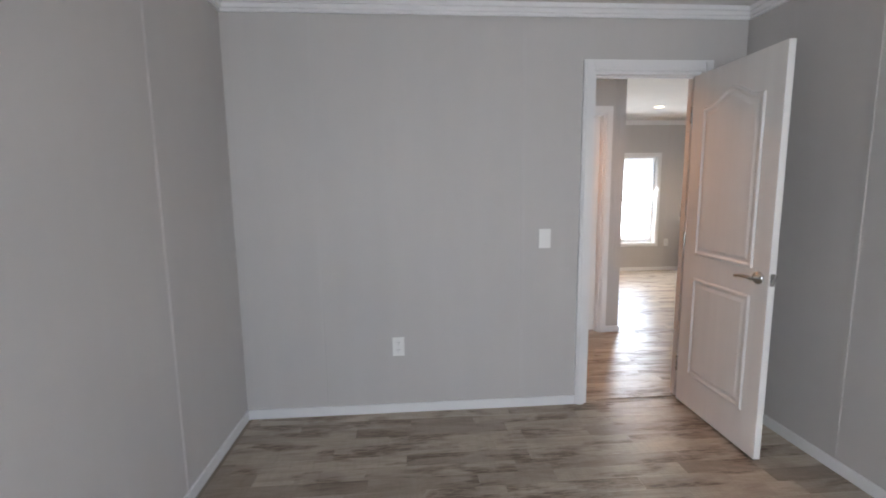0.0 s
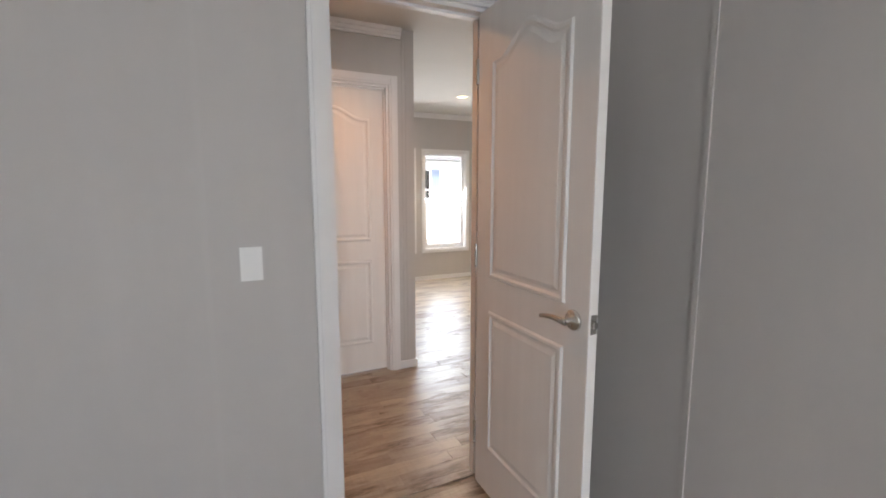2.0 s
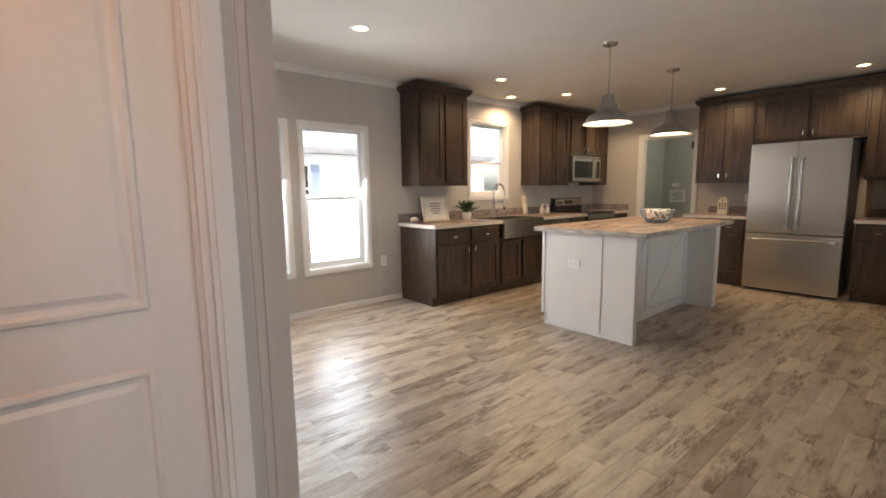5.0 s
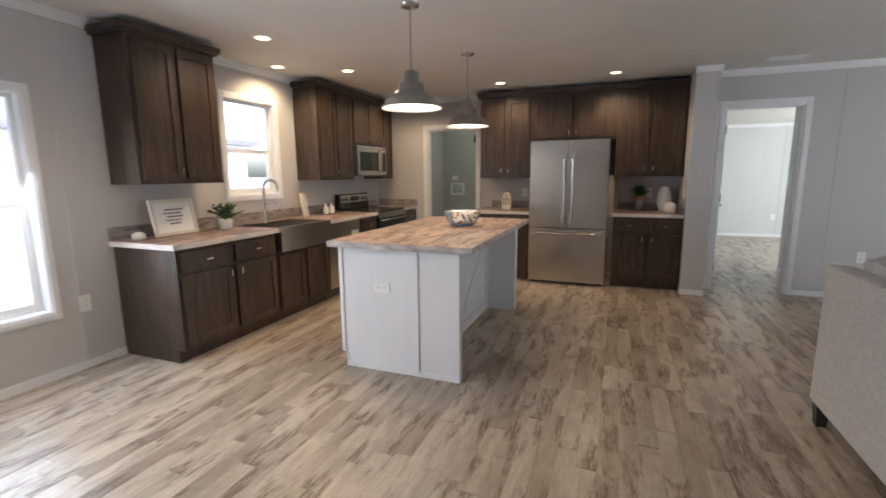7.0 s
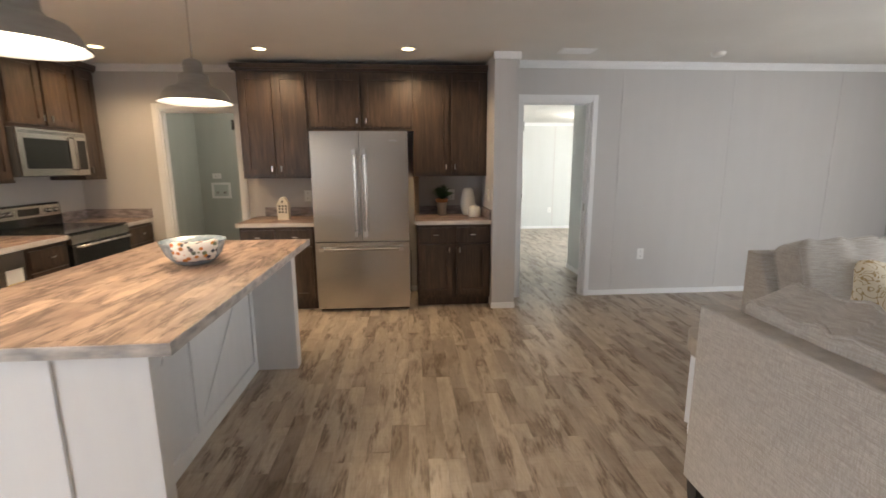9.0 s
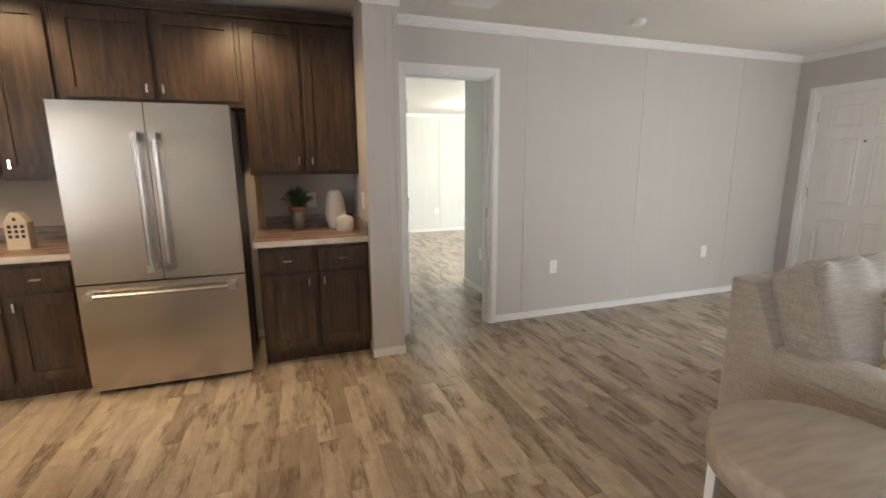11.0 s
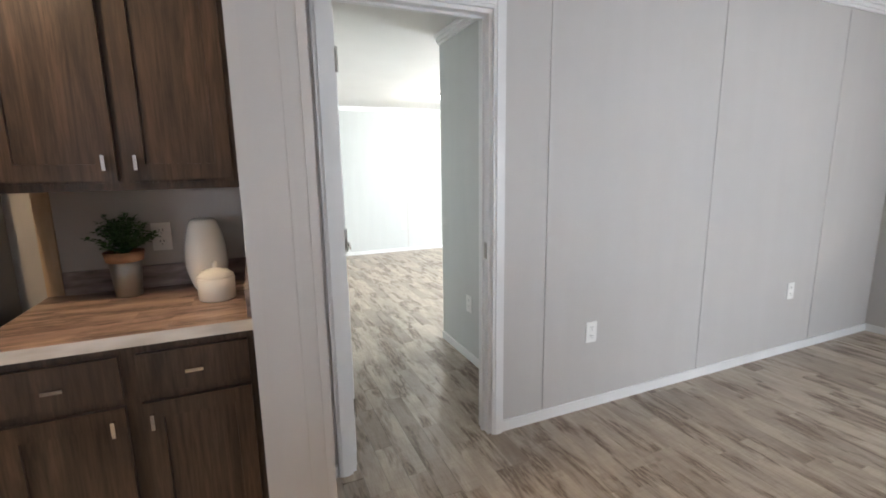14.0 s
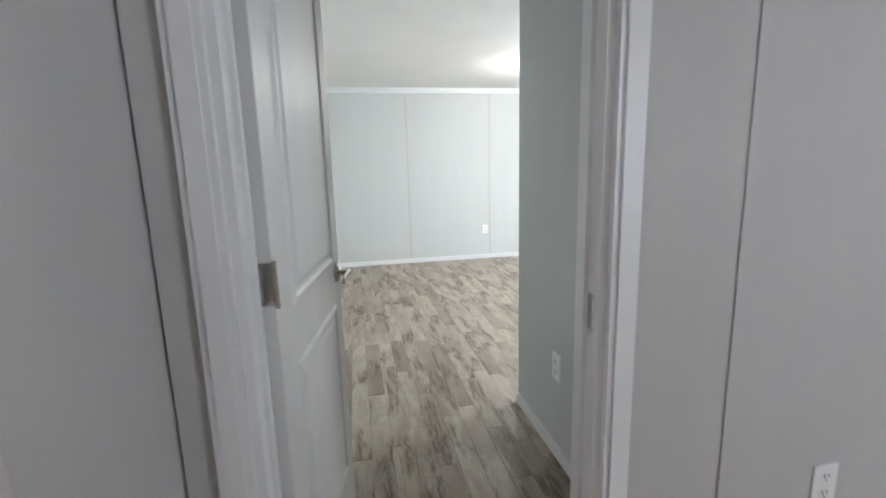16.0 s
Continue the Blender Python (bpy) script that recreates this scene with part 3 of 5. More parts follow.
# north room
wall("wall_passage_east", "x", 0.245, 0.10, 0.1, 1.34, M_WALL_DAYLIT, (), (), -1, top=2.32)
wall("wall_closet", "y", 1.24, 0.10, 0.345, EAST, M_WALL_DAYLIT, (), (1.5,), 1, top=2.32)
wall("wall_north_room_west", "x", -1.1, 0.10, 0.1, 5.22, M_WALL_DAYLIT, (), (1.6, 2.8), 1, top=2.32)
wall("wall_north_room_far", "y", 5.22, 0.10, -1.1, EAST, M_WALL_DAYLIT, (), (-1.08, 0.137, 1.27, 2.49), -1, top=2.32)
# laundry
wall("wall_laundry_west", "x", -4.95, 0.10, 0.46, 2.0, M_WALL_COOL, (), (), 1)
wall("wall_laundry_north", "y", 1.9, 0.10, -4.85, -2.5, M_WALL_COOL, (), (), -1)
wall("wall_laundry_east", "x", -2.6, 0.10, 0.46, 1.9, M_WALL_COOL, (), (), -1)

for nm, ax, p, o, b in (("door_trim", "x", -0.945, 1, (-7.075, -6.405, 0, 2.075)), ("door_trim", "x", -1.045, -1, (-7.075, -6.405, 0, 2.075)), ("door_trim", "x", -2.335, 1, (-7.15, -6.375, 0, 2.06)),
                        ("door_trim", "y", NORTH, -1, (-4.51, -3.745, 0, 2.0)), ("door_trim", "y", 0.0, -1, (-0.79, -0.065, 0, 2.055)), ("door_trim", "y", 0.1, 1, (-0.79, -0.065, 0, 2.055)),
                        ("door_trim", "x", EAST, -1, (-1.13, -0.2, 0, 2.04))):
    c = casing(None, ax, p, o, *b)
    c.name = nm
    tagged(c, "white painted moulded door casing", "door trim", kind="structure")
lining("door_frame", "x", -1.045, -0.945, -7.075, -6.405, 2.075, (-1.005, -0.985))
lining("door_frame", "x", -2.435, -2.335, -7.15, -6.375, 2.06, (-2.372, -2.357))
lining("door_frame", "y", NORTH, NORTH + 0.1, -4.51, -3.745, 2.0, (0.40, 0.42))
lining("door_frame", "y", 0.0, 0.1, -0.79, -0.065, 2.055, (0.042, 0.062))
lining("door_frame", "x", EAST, EAST + 0.12, -1.13, -0.2, 2.04)

window("window_1", "x", WEST - 0.12, 0.12, *WIN_A, 0.465, 1.88, 1.18, 1)
window("window_2", "x", WEST - 0.12, 0.12, *WIN_B, 0.465, 1.88, 1.18, 1)
window("window_3", "x", WEST - 0.12, 0.12, *KWIN, 1.165, 2.095, 1.60, 1)
window("window_4", "x", EAST, 0.12, -4.2, -2.8, 0.6, 2.0, 1.3, -1)
window("window_5", "x", EAST, 0.12, -8.35, -6.95, 0.7, 2.0, 1.35, -1)
window("window_6", "x", EAST, 0.12, 1.7, 3.1, 0.6, 2.0, 1.3, -1)

panel_door(pose(-0.938, -6.455, 0, 0, 0, -0.8), "white two-panel interior door standing open into bedroom", 0.69, 2.045, True, -1)
hall_door = panel_door(pose(-2.374, -7.13, 0, 0, 0, 90), "closed white two-panel interior door in the hall", 0.735, 2.03, False)
far_door = panel_door(pose(-0.745, 0.114, 0, 0, 0, 81.5), "white interior door standing open into the far room", 0.685, 2.025, True, -1)
panel_door(pose(EAST + 0.02, -0.22, 0, 0, 0, -90), "closed white six-panel front entry door", 0.892, 2.0215, False, -1, "six")
bm = bmesh.new()
for hz in (0.25, 1.06, 1.82):
    add_box(bm, -0.0015, 0.0035, 0.003, 0.030, hz - 0.045, hz + 0.045)
finish("hinge_leaf", bm, M_NICKEL, far_door, 0)
for hz in (0.25, 1.06, 1.82):
    tagged(boxes("hinge_plate", [(-0.7725, -0.7705, 0.066, 0.099, hz - 0.045, hz + 0.045)], M_NICKEL, None, 0), "satin metal hinge plate on the door jamb", "hinge", "hinges of the far room door")
peep = lathe("peephole", [(0, 0.006), (0.011, 0.005), (0.013, 0.0)], M_NICKEL, None, 14, EAST - 0.0005 + 0.02 - 0.02, -0.655, 1.56, Matrix.Rotation(radians(-90), 4, "Y"))
tagged(peep, "small round metal door viewer", "peephole")
peep.location = (0.0195, 0, 0)
tube("handle", [(0.05, 0.0, 0.95), (0.05, -0.05, 0.95), (0.06, -0.056, 0.95), (0.16, -0.056, 0.95)], 0.009, M_NICKEL, hall_door)
lathe("rose", [(0, 0.012), (0.03, 0.01), (0.032, 0.0)], M_NICKEL, hall_door, 20, 0.05, 0, 0.95, Matrix.Rotation(radians(90), 4, "X"))
tagged(boxes("door_sill", [(EAST - 0.004, EAST + 0.12, -1.112, -0.218, -0.003, 0.0115)], M_GREY, None, 0.001), "dark metal sill under the front door", "door sill", kind="structure")
boxes("strike_plate", [(-0.0835, -0.0825, 0.015, 0.055, 0.93, 1.01)], M_NICKEL, None, 0)
tagged(bpy.data.objects["strike_plate"], "metal strike plate on the door jamb", "strike plate")

outlet("x", -0.945, 1, -8.265, 0.43)
outlet("x", -0.945, 1, -7.352, 1.085, "light switch")
outlet("y", 0.0, -1, 0.571, 0.455)
outlet("y", 0.0, -1, 2.37, 0.468)
outlet("x", 0.245, -1, 0.87, 0.42)
outlet("x", WEST, 1, -3.93, 0.47)
outlet("y", NORTH, -1, -3.05, 1.10)
outlet("y", NORTH, -1, -1.48, 1.10)
outlet("x", -1.14, -1, -0.12, 1.12, "light switch")
outlet("y", 5.22, -1, 1.2, 0.42)

# threshold between the bedroom and the hall
tagged(boxes("threshold", [(-1.015, -0.975, -7.05, -6.43, 0, 0.006)], M_FLOOR, None, 0.002), "low wood threshold strip across the doorway", "threshold", kind="structure")

# ---- ceiling fittings ----


def downlight(x, y, power=7.0, color=WARM):
    d = thing("downlight", pose(x, y, H), "round recessed ceiling downlight with warm glow", "downlight", "recessed ceiling lights")
    lathe("bezel", [(0.052, 0.0), (0.056, -0.006), (0.075, -0.004), (0.08, -0.0005)], M_TRIM, d, 28)
    lathe("lens", [(0, -0.004), (0.053, -0.003)], M_LED, d, 24, smooth=False)
    if power:
        lamp("downlight_lamp", "SPOT", pose(x, y, H - 0.012), power, color, spot_size=radians(150), spot_blend=0.6, shadow_soft_size=0.05)
    return d


for x, y in ((-4.56, -2.86), (-5.12, -2.05), (-4.57, -1.62), (-4.61, -0.34), (-3.24, -0.34), (-1.935, -0.40), (-4.14, -4.85)):
    downlight(x, y, CAN)
downlight(-1.73, -7.2, HALL, HALLC)


def pendant(x, y):
    p = thing("pendant_lamp", pose(x, y, H), "galvanised metal barn pendant lamp on a thin rod", "pendant lamp", "pendants over the island")
    lathe("canopy", [(0, -0.03), (0.03, -0.028), (0.058, -0.018), (0.062, -0.001)], M_NICKEL, p, 28)
    lathe("rod", [(0.0065, -0.02), (0.0065, -0.42)], M_NICKEL, p, 10)
    lathe("shade", [(0.012, -0.40), (0.045, -0.415), (0.052, -0.43), (0.052, -0.485), (0.078, -0.49), (0.082, -0.50), (0.084, -0.535), (0.10, -0.555),
                    (0.15, -0.575), (0.172, -0.60), (0.185, -0.63), (0.203, -0.645), (0.205, -0.65), (0.200, -0.650)], M_PEND, p, 48)
    lathe("reflector", [(0.200, -0.6495), (0.182, -0.633), (0.168, -0.604), (0.146, -0.58), (0.098, -0.56), (0.05, -0.555), (0, -0.555)], M_PENDIN, p, 48)
    lathe("bulb", [(0, -0.632), (0.12, -0.630), (0.178, -0.628)], M_BULB, p, 40)
    lamp("pendant_light", "SPOT", pose(x, y, H - 0.655), PEND, (1.0, 0.80, 0.55), spot_size=radians(140), spot_blend=0.5, shadow_soft_size=0.12)
    return p


pendant(-3.17, -3.06)
pendant(-3.195, -1.78)
v = thing("ceiling_vent", pose(-0.40, -0.42, H), "white slotted ceiling air vent", "vent")
boxes("grille", [(-0.16, 0.16, -0.085, 0.085, -0.006, -0.0005)] + [(-0.14, 0.14, -0.07 + i * 0.02, -0.06 + i * 0.02, -0.010, -0.006) for i in range(8)], M_TRIM, v, 0.001)
s = thing("smoke_detector", pose(0.95, -0.42, H), "round white smoke detector on the ceiling", "smoke detector")
lathe("body", [(0, -0.036), (0.035, -0.036), (0.055, -0.028), (0.06, -0.012), (0.065, -0.0005)], M_PLATE, s, 28)
dl = thing("ceiling_dome_lamp", pose(1.36, 3.7, 2.32), "round glowing ceiling dome lamp with metal rim", "ceiling lamp")
lathe("rim", [(0.15, -0.0005), (0.155, -0.02), (0.14, -0.03)], M_NICKEL, dl, 28)
lathe("dome", [(0, -0.10), (0.06, -0.093), (0.11, -0.07), (0.14, -0.03)], M_DOME, dl, 28)
lamp("dome_light", "POINT", pose(1.36, 3.7, 2.14), 3, (1.0, 0.95, 0.85), shadow_soft_size=0.1)

# ---- kitchen ----


def shaker(bm, x0, x1, z0, z1, y, rail=0.055, t=0.02):
    """Rails, stiles and a sunk panel of a cabinet front whose back lies at y (front towards -y)."""
    add_box(bm, x0, x0 + rail, y - t, y, z0, z1)
    add_box(bm, x1 - rail, x1, y - t, y, z0, z1)
    add_box(bm, x0 + rail, x1 - rail, y - t, y, z1 - rail, z1)
    add_box(bm, x0 + rail, x1 - rail, y - t, y, z0, z0 + rail)
    add_box(bm, x0 + rail + 0.001, x1 - rail - 0.001, y - t + 0.010, y, z0 + rail + 0.001, z1 - rail - 0.001)


def pull(parent, x, z, y, upright=True):
    h = 0.026
    bm = bmesh.new()
    if upright:
        add_box(bm, x - 0.0055, x + 0.0055, y - 0.028, y - 0.018, z - h, z + h)
        for q in (-0.016, 0.016):
            add_box(bm, x - 0.003, x + 0.003, y - 0.019, y, z + q - 0.003, z + q + 0.003)
    else:
        add_box(bm, x - h, x + h, y - 0.028, y - 0.018, z - 0.0055, z + 0.0055)
        for q in (-0.016, 0.016):
            add_box(bm, x + q - 0.003, x + q + 0.003, y - 0.019, y, z - 0.003, z + 0.003)
    return finish("pull", bm, M_CHROME, parent, 0.0015)


def front(parent, name, x0, x1, z0, z1, knob=None, drawer=False):
    bm = bmesh.new()
    if drawer:
        add_box(bm, x0, x1, -0.02, 0, z0, z1)
        ob = finish(name, bm, M_WOOD, parent, 0.004)
    else:
        shaker(bm, x0, x1, z0, z1, 0)
        ob = finish(name, bm, M_WOOD, parent, 0.0025)
    if knob:
        pull(ob, knob[0], knob[1], -0.02, not drawer)
    return ob


def base_cabinet(m, w, d, label, columns=2, drawers=True, h=0.845, doors=True):
    """A floor cabinet, front along local x at y = 0, depth along +y."""
    c = thing("base_cabinet", m, label, "base cabinet", "kitchen base cabinets")
    boxes("body", [(0, w, 0, d, 0.10, h), (0, w, 0.065, d, 0.0, 0.10)], M_WOOD, c, 0.002)
    step = w / columns
    for i in range(columns):
        x0, x1 = i * step + 0.022, (i + 1) * step - 0.022
        top = h - 0.03
        if drawers:
            front(c, "drawer_front", x0, x1, top - 0.135, top, ((x0 + x1) / 2, top - 0.067), True)
            top -= 0.165
        if doors:
            kx = x1 - 0.03 if i % 2 == 0 and columns > 1 else x0 + 0.03
            front(c, "door", x0, x1, 0.13, top, (kx, top - 0.055))
    return c


def wall_cabinet(m, w, d, z0, z1, label, columns=2, crown=True, sides=(1, 1)):
    c = thing("wall_cabinet", m, label, "wall cabinet", "kitchen wall cabinets")
    boxes("body", [(0, w, 0, d, z0, z1), (0.0, w, -0.006, 0.0, z0, z0 + 0.025)], M_WOOD, c, 0.002)
    step = w / columns
    for i in range(columns):
        x0, x1 = i * step + 0.016 + 0.012 * (i == 0), (i + 1) * step - 0.016 - 0.012 * (i == columns - 1)
        kx = x1 - 0.03 if i % 2 == 0 and columns > 1 else x0 + 0.03
        front(c, "door", x0, x1, z0 + 0.035, z1 - 0.04, (kx, z0 + 0.095))
    if crown:
        a, b = (0.045 if sides[0] else 0), (0.045 if sides[1] else 0)
        prof = [(0.0, 0), (0.022, 0.0), (0.028, 0.02), (0.042, 0.045), (0.047, 0.06)]
        bm = bmesh.new()
        for (o0, h0), (o1, h1) in zip(prof[1:], prof[2:]):
            add_box(bm, -min(o1, a), w + min(o1, b), -o1 - 0.002, d, z1 - 0.012 + h0, z1 - 0.012 + h1)
        finish("crown_moulding", bm, M_WOOD, c, 0.003)
    return c


def counter(name, m, w, d, label, grain, edge, splash=(), hole=None, t=0.038, z=0.847):
    """A laminate top of separate boards with a pale edge; front at local y = 0."""
    c = thing(name, m, label, "countertop")
    base = [(0, w, 0, d, z, z + t)]
    if hole:
        h0, h1, hd = hole
        base = [(0, h0, 0, d, z, z + t), (h1, w, 0, d, z, z + t), (h0, h1, hd, d, z, z + t)]
    boxes("edge", base, edge, c, 0.004)
    n = max(1, round(d / 0.13)) if grain == "x" else max(1, round(w / 0.13))
    rng = random.Random(int(w * 1000))
    for it in base:
        x0, x1, y0, y1 = it[0] + 0.003, it[1] - 0.003, it[2] + 0.003, it[3] - 0.003
        rows = max(1, round((y1 - y0) / 0.12))
        for r in range(rows):
            u = x0 - rng.uniform(0, 0.5)
            while u < x1:
                e = u + rng.uniform(0.3, 0.6)
                a, b = max(u, x0), min(e, x1)
                if b - a > 0.02:
                    boxes("board", [(a, b - 0.0008, y0 + (y1 - y0) * r / rows, y0 + (y1 - y0) * (r + 1) / rows - 0.0008, z + t - 0.004, z + t + 0.0012)], M_TOP if grain == "y" else M_TOPX, c, 0)
                u = e
    for s0 in splash:
        boxes("backsplash", [s0], M_SPLASH, c, 0.003)
    return c


XF = -4.72
base_cabinet(pose(XF, -3.69, 0, 0, 0, 90), 0.985, 0.638, "dark-stained wood base cabinet with two drawers and doors")
sb = base_cabinet(pose(XF, -2.70, 0, 0, 0, 90), 0.785, 0.638, "dark-stained wood sink cabinet under steel apron sink", 2, False, 0.66)
base_cabinet(pose(XF, -1.265, 0, 0, 0, 90), 0.395, 0.638, "narrow dark-stained wood base cabinet beside the range", 1)
base_cabinet(pose(XF, -0.085, 0, 0, 0, 90), 0.44, 0.638, "dark-stained wood corner base cabinet beside the range", 1)
CZ = 0.885
counter("countertop", pose(-4.69, -3.72, 0, 0, 0, 90), 2.85, 0.668, "rustic plank-patterned laminate countertop along window wall", "y", M_EDGE_PALE,
        [(0.0, 2.85, 0.648, 0.667, CZ + 0.001, CZ + 0.10)], (1.04, 1.80, 0.50))
counter("countertop", pose(-4.69, -0.083, 0, 0, 0, 90), 0.44, 0.668, "short rustic laminate countertop in the kitchen corner", "y", M_EDGE_PALE,
        [(0.0, 0.42, 0.648, 0.667, CZ + 0.001, CZ + 0.10), (0.421, 0.439, 0.0, 0.667, CZ + 0.001, CZ + 0.10)])

# apron sink
sk = thing("apron_sink", pose(-4.665, -2.678, 0, 0, 0, 90), "stainless steel double bowl farmhouse apron sink", "sink")
boxes("apron", [(0, 0.758, 0, 0.03, 0.665, CZ + 0.004)], M_STEEL, sk, 0.006)
boxes("bowl", [(0.001, 0.757, 0.03, 0.52, 0.67, 0.69), (0.001, 0.02, 0.03, 0.52, 0.69, CZ + 0.004), (0.738, 0.757, 0.03, 0.52, 0.69, CZ + 0.004), (0.02, 0.738, 0.505, 0.52, 0.69, CZ + 0.004),
               (0.37, 0.388, 0.03, 0.505, 0.69, CZ - 0.02)], M_STEEL, sk, 0.004)

# spring faucet
fa = thing("kitchen_faucet", pose(-5.12, -2.37, CZ), "tall chrome spring pull-down kitchen faucet", "faucet")
lathe("base", [(0, 0.0), (0.03, 0.0), (0.03, 0.01), (0.022, 0.016), (0.02, 0.14), (0.012, 0.15)], M_CHROME, fa, 20)
arc = [(0, 0, 0.14 + i * 0.02) for i in range(10)] + [(0.09 - 0.09 * math.cos(a), 0, 0.33 + 0.10 * math.sin(a)) for a in [i * math.pi / 14 for i in range(1, 15)]] + [(0.18, 0, 0.30), (0.18, 0, 0.24)]
tube("spout", arc, 0.009, M_CHROME, fa)
coil = []
for i in range(0, 320):
    s = i / 319 * (len(arc) - 3)
    a = Vector(arc[int(s)]).lerp(Vector(arc[int(s) + 1]), s % 1)
    ang = i * 0.7
    tz = (Vector(arc[int(s) + 1]) - Vector(arc[int(s)])).normalized()
    side = Vector((0, 1, 0))
    other = tz.cross(side)
    coil.append(tuple(a + side * 0.014 * math.cos(ang) + other * 0.014 * math.sin(ang)))
tube("spring", coil, 0.0025, M_CHROME, fa)
lathe("spray_head", [(0, 0.10), (0.018, 0.10), (0.016, 0.17), (0.013, 0.25), (0, 0.25)], M_CHROME, fa, 16, 0.18, 0, 0.0)
tube("arm", [(0, 0, 0.2), (0.16, 0, 0.2)], 0.006, M_CHROME, fa)
tube("lever", [(0, 0.02, 0.09), (0, 0.05, 0.10), (0, 0.10, 0.13)], 0.006, M_CHROME, fa)

# dishwasher
dw = thing("dishwasher", pose(-4.715, -1.905, 0, 0, 0, 90), "dark stainless dishwasher with a yellow paper label", "dishwasher")
boxes("body", [(0.005, 0.625, 0.03, 0.6, 0.10, 0.84), (0.005, 0.625, 0.08, 0.6, 0.0, 0.10)], M_GREY, dw, 0.003)
boxes("door", [(0.008, 0.622, 0.0, 0.03, 0.12, 0.73)], M_STEEL, dw, 0.005)
boxes("control_panel", [(0.008, 0.622, -0.008, 0.03, 0.735, 0.838)], M_STEEL, dw, 0.006)
boxes("energy_label", [(0.46, 0.60, -0.002, -0.0005, 0.50, 0.62)], M_YELLOW, dw, 0)
boxes("paper_label", [(0.46, 0.60, -0.002, -0.0005, 0.621, 0.72)], M_PLATE, dw, 0)

# range
rg = thing("kitchen_range", pose(-4.70, -0.852, 0, 0, 0, 90), "stainless electric range with black glass cooktop", "range")
boxes("body", [(0, 0.76, 0.03, 0.64, 0.03, 0.88), (0.03, 0.73, 0.08, 0.6, 0.0, 0.03)], M_GREY, rg, 0.004)
boxes("oven_door", [(0.005, 0.755, -0.012, 0.03, 0.24, 0.80)], M_BLACKGLASS, rg, 0.006)
boxes("door_band", [(0.005, 0.755, -0.016, 0.03, 0.80, 0.872)], M_STEEL, rg, 0.004)
boxes("drawer", [(0.005, 0.755, -0.008, 0.03, 0.06, 0.23)], M_STEEL, rg, 0.006)
tube("handle", [(0.05, -0.016, 0.775), (0.05, -0.055, 0.775), (0.71, -0.055, 0.775), (0.71, -0.016, 0.775)], 0.011, M_STEEL, rg)
boxes("cooktop", [(-0.001, 0.761, 0.0, 0.58, 0.88, 0.893)], M_BLACKGLASS, rg, 0.003)
bm = bmesh.new()
pts = [(0.575, 0.893), (0.585, 1.09), (0.60, 1.10), (0.645, 1.10), (0.645, 0.893)]
a = [bm.verts.new((0, y, z)) for y, z in pts]
b = [bm.verts.new((0.76, y, z)) for y, z in pts]
for i in range(5):
    bm.faces.new((a[i], a[(i + 1) % 5], b[(i + 1) % 5], b[i]))
bm.faces.new(a[::-1])
bm.faces.new(b)
bmesh.ops.recalc_face_normals(bm, faces=bm.faces[:])
finish("backguard", bm, M_BLACKGLASS, rg, 0.003)
boxes("control_panel", [(0.03, 0.73, 0.571, 0.583, 0.985, 1.085)], M_STEEL, rg, 0.003)
boxes("display", [(0.27, 0.49, 0.568, 0.5712, 1.005, 1.065)], M_BLACKGLASS, rg, 0.001)
for x in (0.09, 0.17, 0.59, 0.67):
    lathe("knob", [(0, 0.032), (0.018, 0.03), (0.021, 0.012), (0.024, 0.0)], M_STEEL, rg, 18, x, 0.5715, 1.035, Matrix.Rotation(radians(90), 4, "X"))

# wall cabinets and microwave
UX = -5.04
wall_cabinet(pose(UX, -3.65, 0, 0, 0, 90), 0.73, 0.318, 1.30, 2.345, "dark-stained wood wall cabinet with two doors")
wall_cabinet(pose(UX, -1.55, 0, 0, 0, 90), 0.705, 0.318, 1.30, 2.345, "dark-stained wood wall cabinet beside the kitchen window", 2, True, (1, 0))
wall_cabinet(pose(UX, -0.844, 0, 0, 0, 90), 0.785, 0.318, 1.735, 2.345, "dark-stained wood wall cabinet above the microwave", 2, True, (0, 0))
wall_cabinet(pose(UX, -0.058, 0, 0, 0, 90), 0.30, 0.318, 1.30, 2.345, "narrow dark-stained wood wall cabinet in the corner", 1, True, (0, 0))
mw = thing("microwave_oven", pose(-4.975, -0.835, 0, 0, 0, 90), "stainless over-range microwave with dark glass door", "microwave")
boxes("body", [(0, 0.765, 0.02, 0.38, 1.345, 1.732)], M_GREY, mw, 0.004)
boxes("door", [(0.002, 0.60, 0.0, 0.02, 1.352, 1.73)], M_STEEL, mw, 0.005)
boxes("window_glass", [(0.06, 0.54, -0.003, 0.001, 1.41, 1.655)], M_BLACKGLASS, mw, 0.004)
boxes("control_panel", [(0.605, 0.763, 0.0, 0.02, 1.352, 1.73)], M_STEEL, mw, 0.004)
boxes("keypad", [(0.635, 0.745, -0.002, 0.001, 1.40, 1.66)], M_BLACKGLASS, mw, 0.002)
boxes("vent_slots", [(0.02, 0.745, -0.002, 0.0008, 1.695 + i * 0.009, 1.699 + i * 0.009) for i in range(3)], M_SLOT, mw, 0)
tube("handle", [(0.575, 0.0, 1.40), (0.575, -0.035, 1.40), (0.575, -0.035, 1.68), (0.575, 0.0, 1.68)], 0.008, M_STEEL, mw)

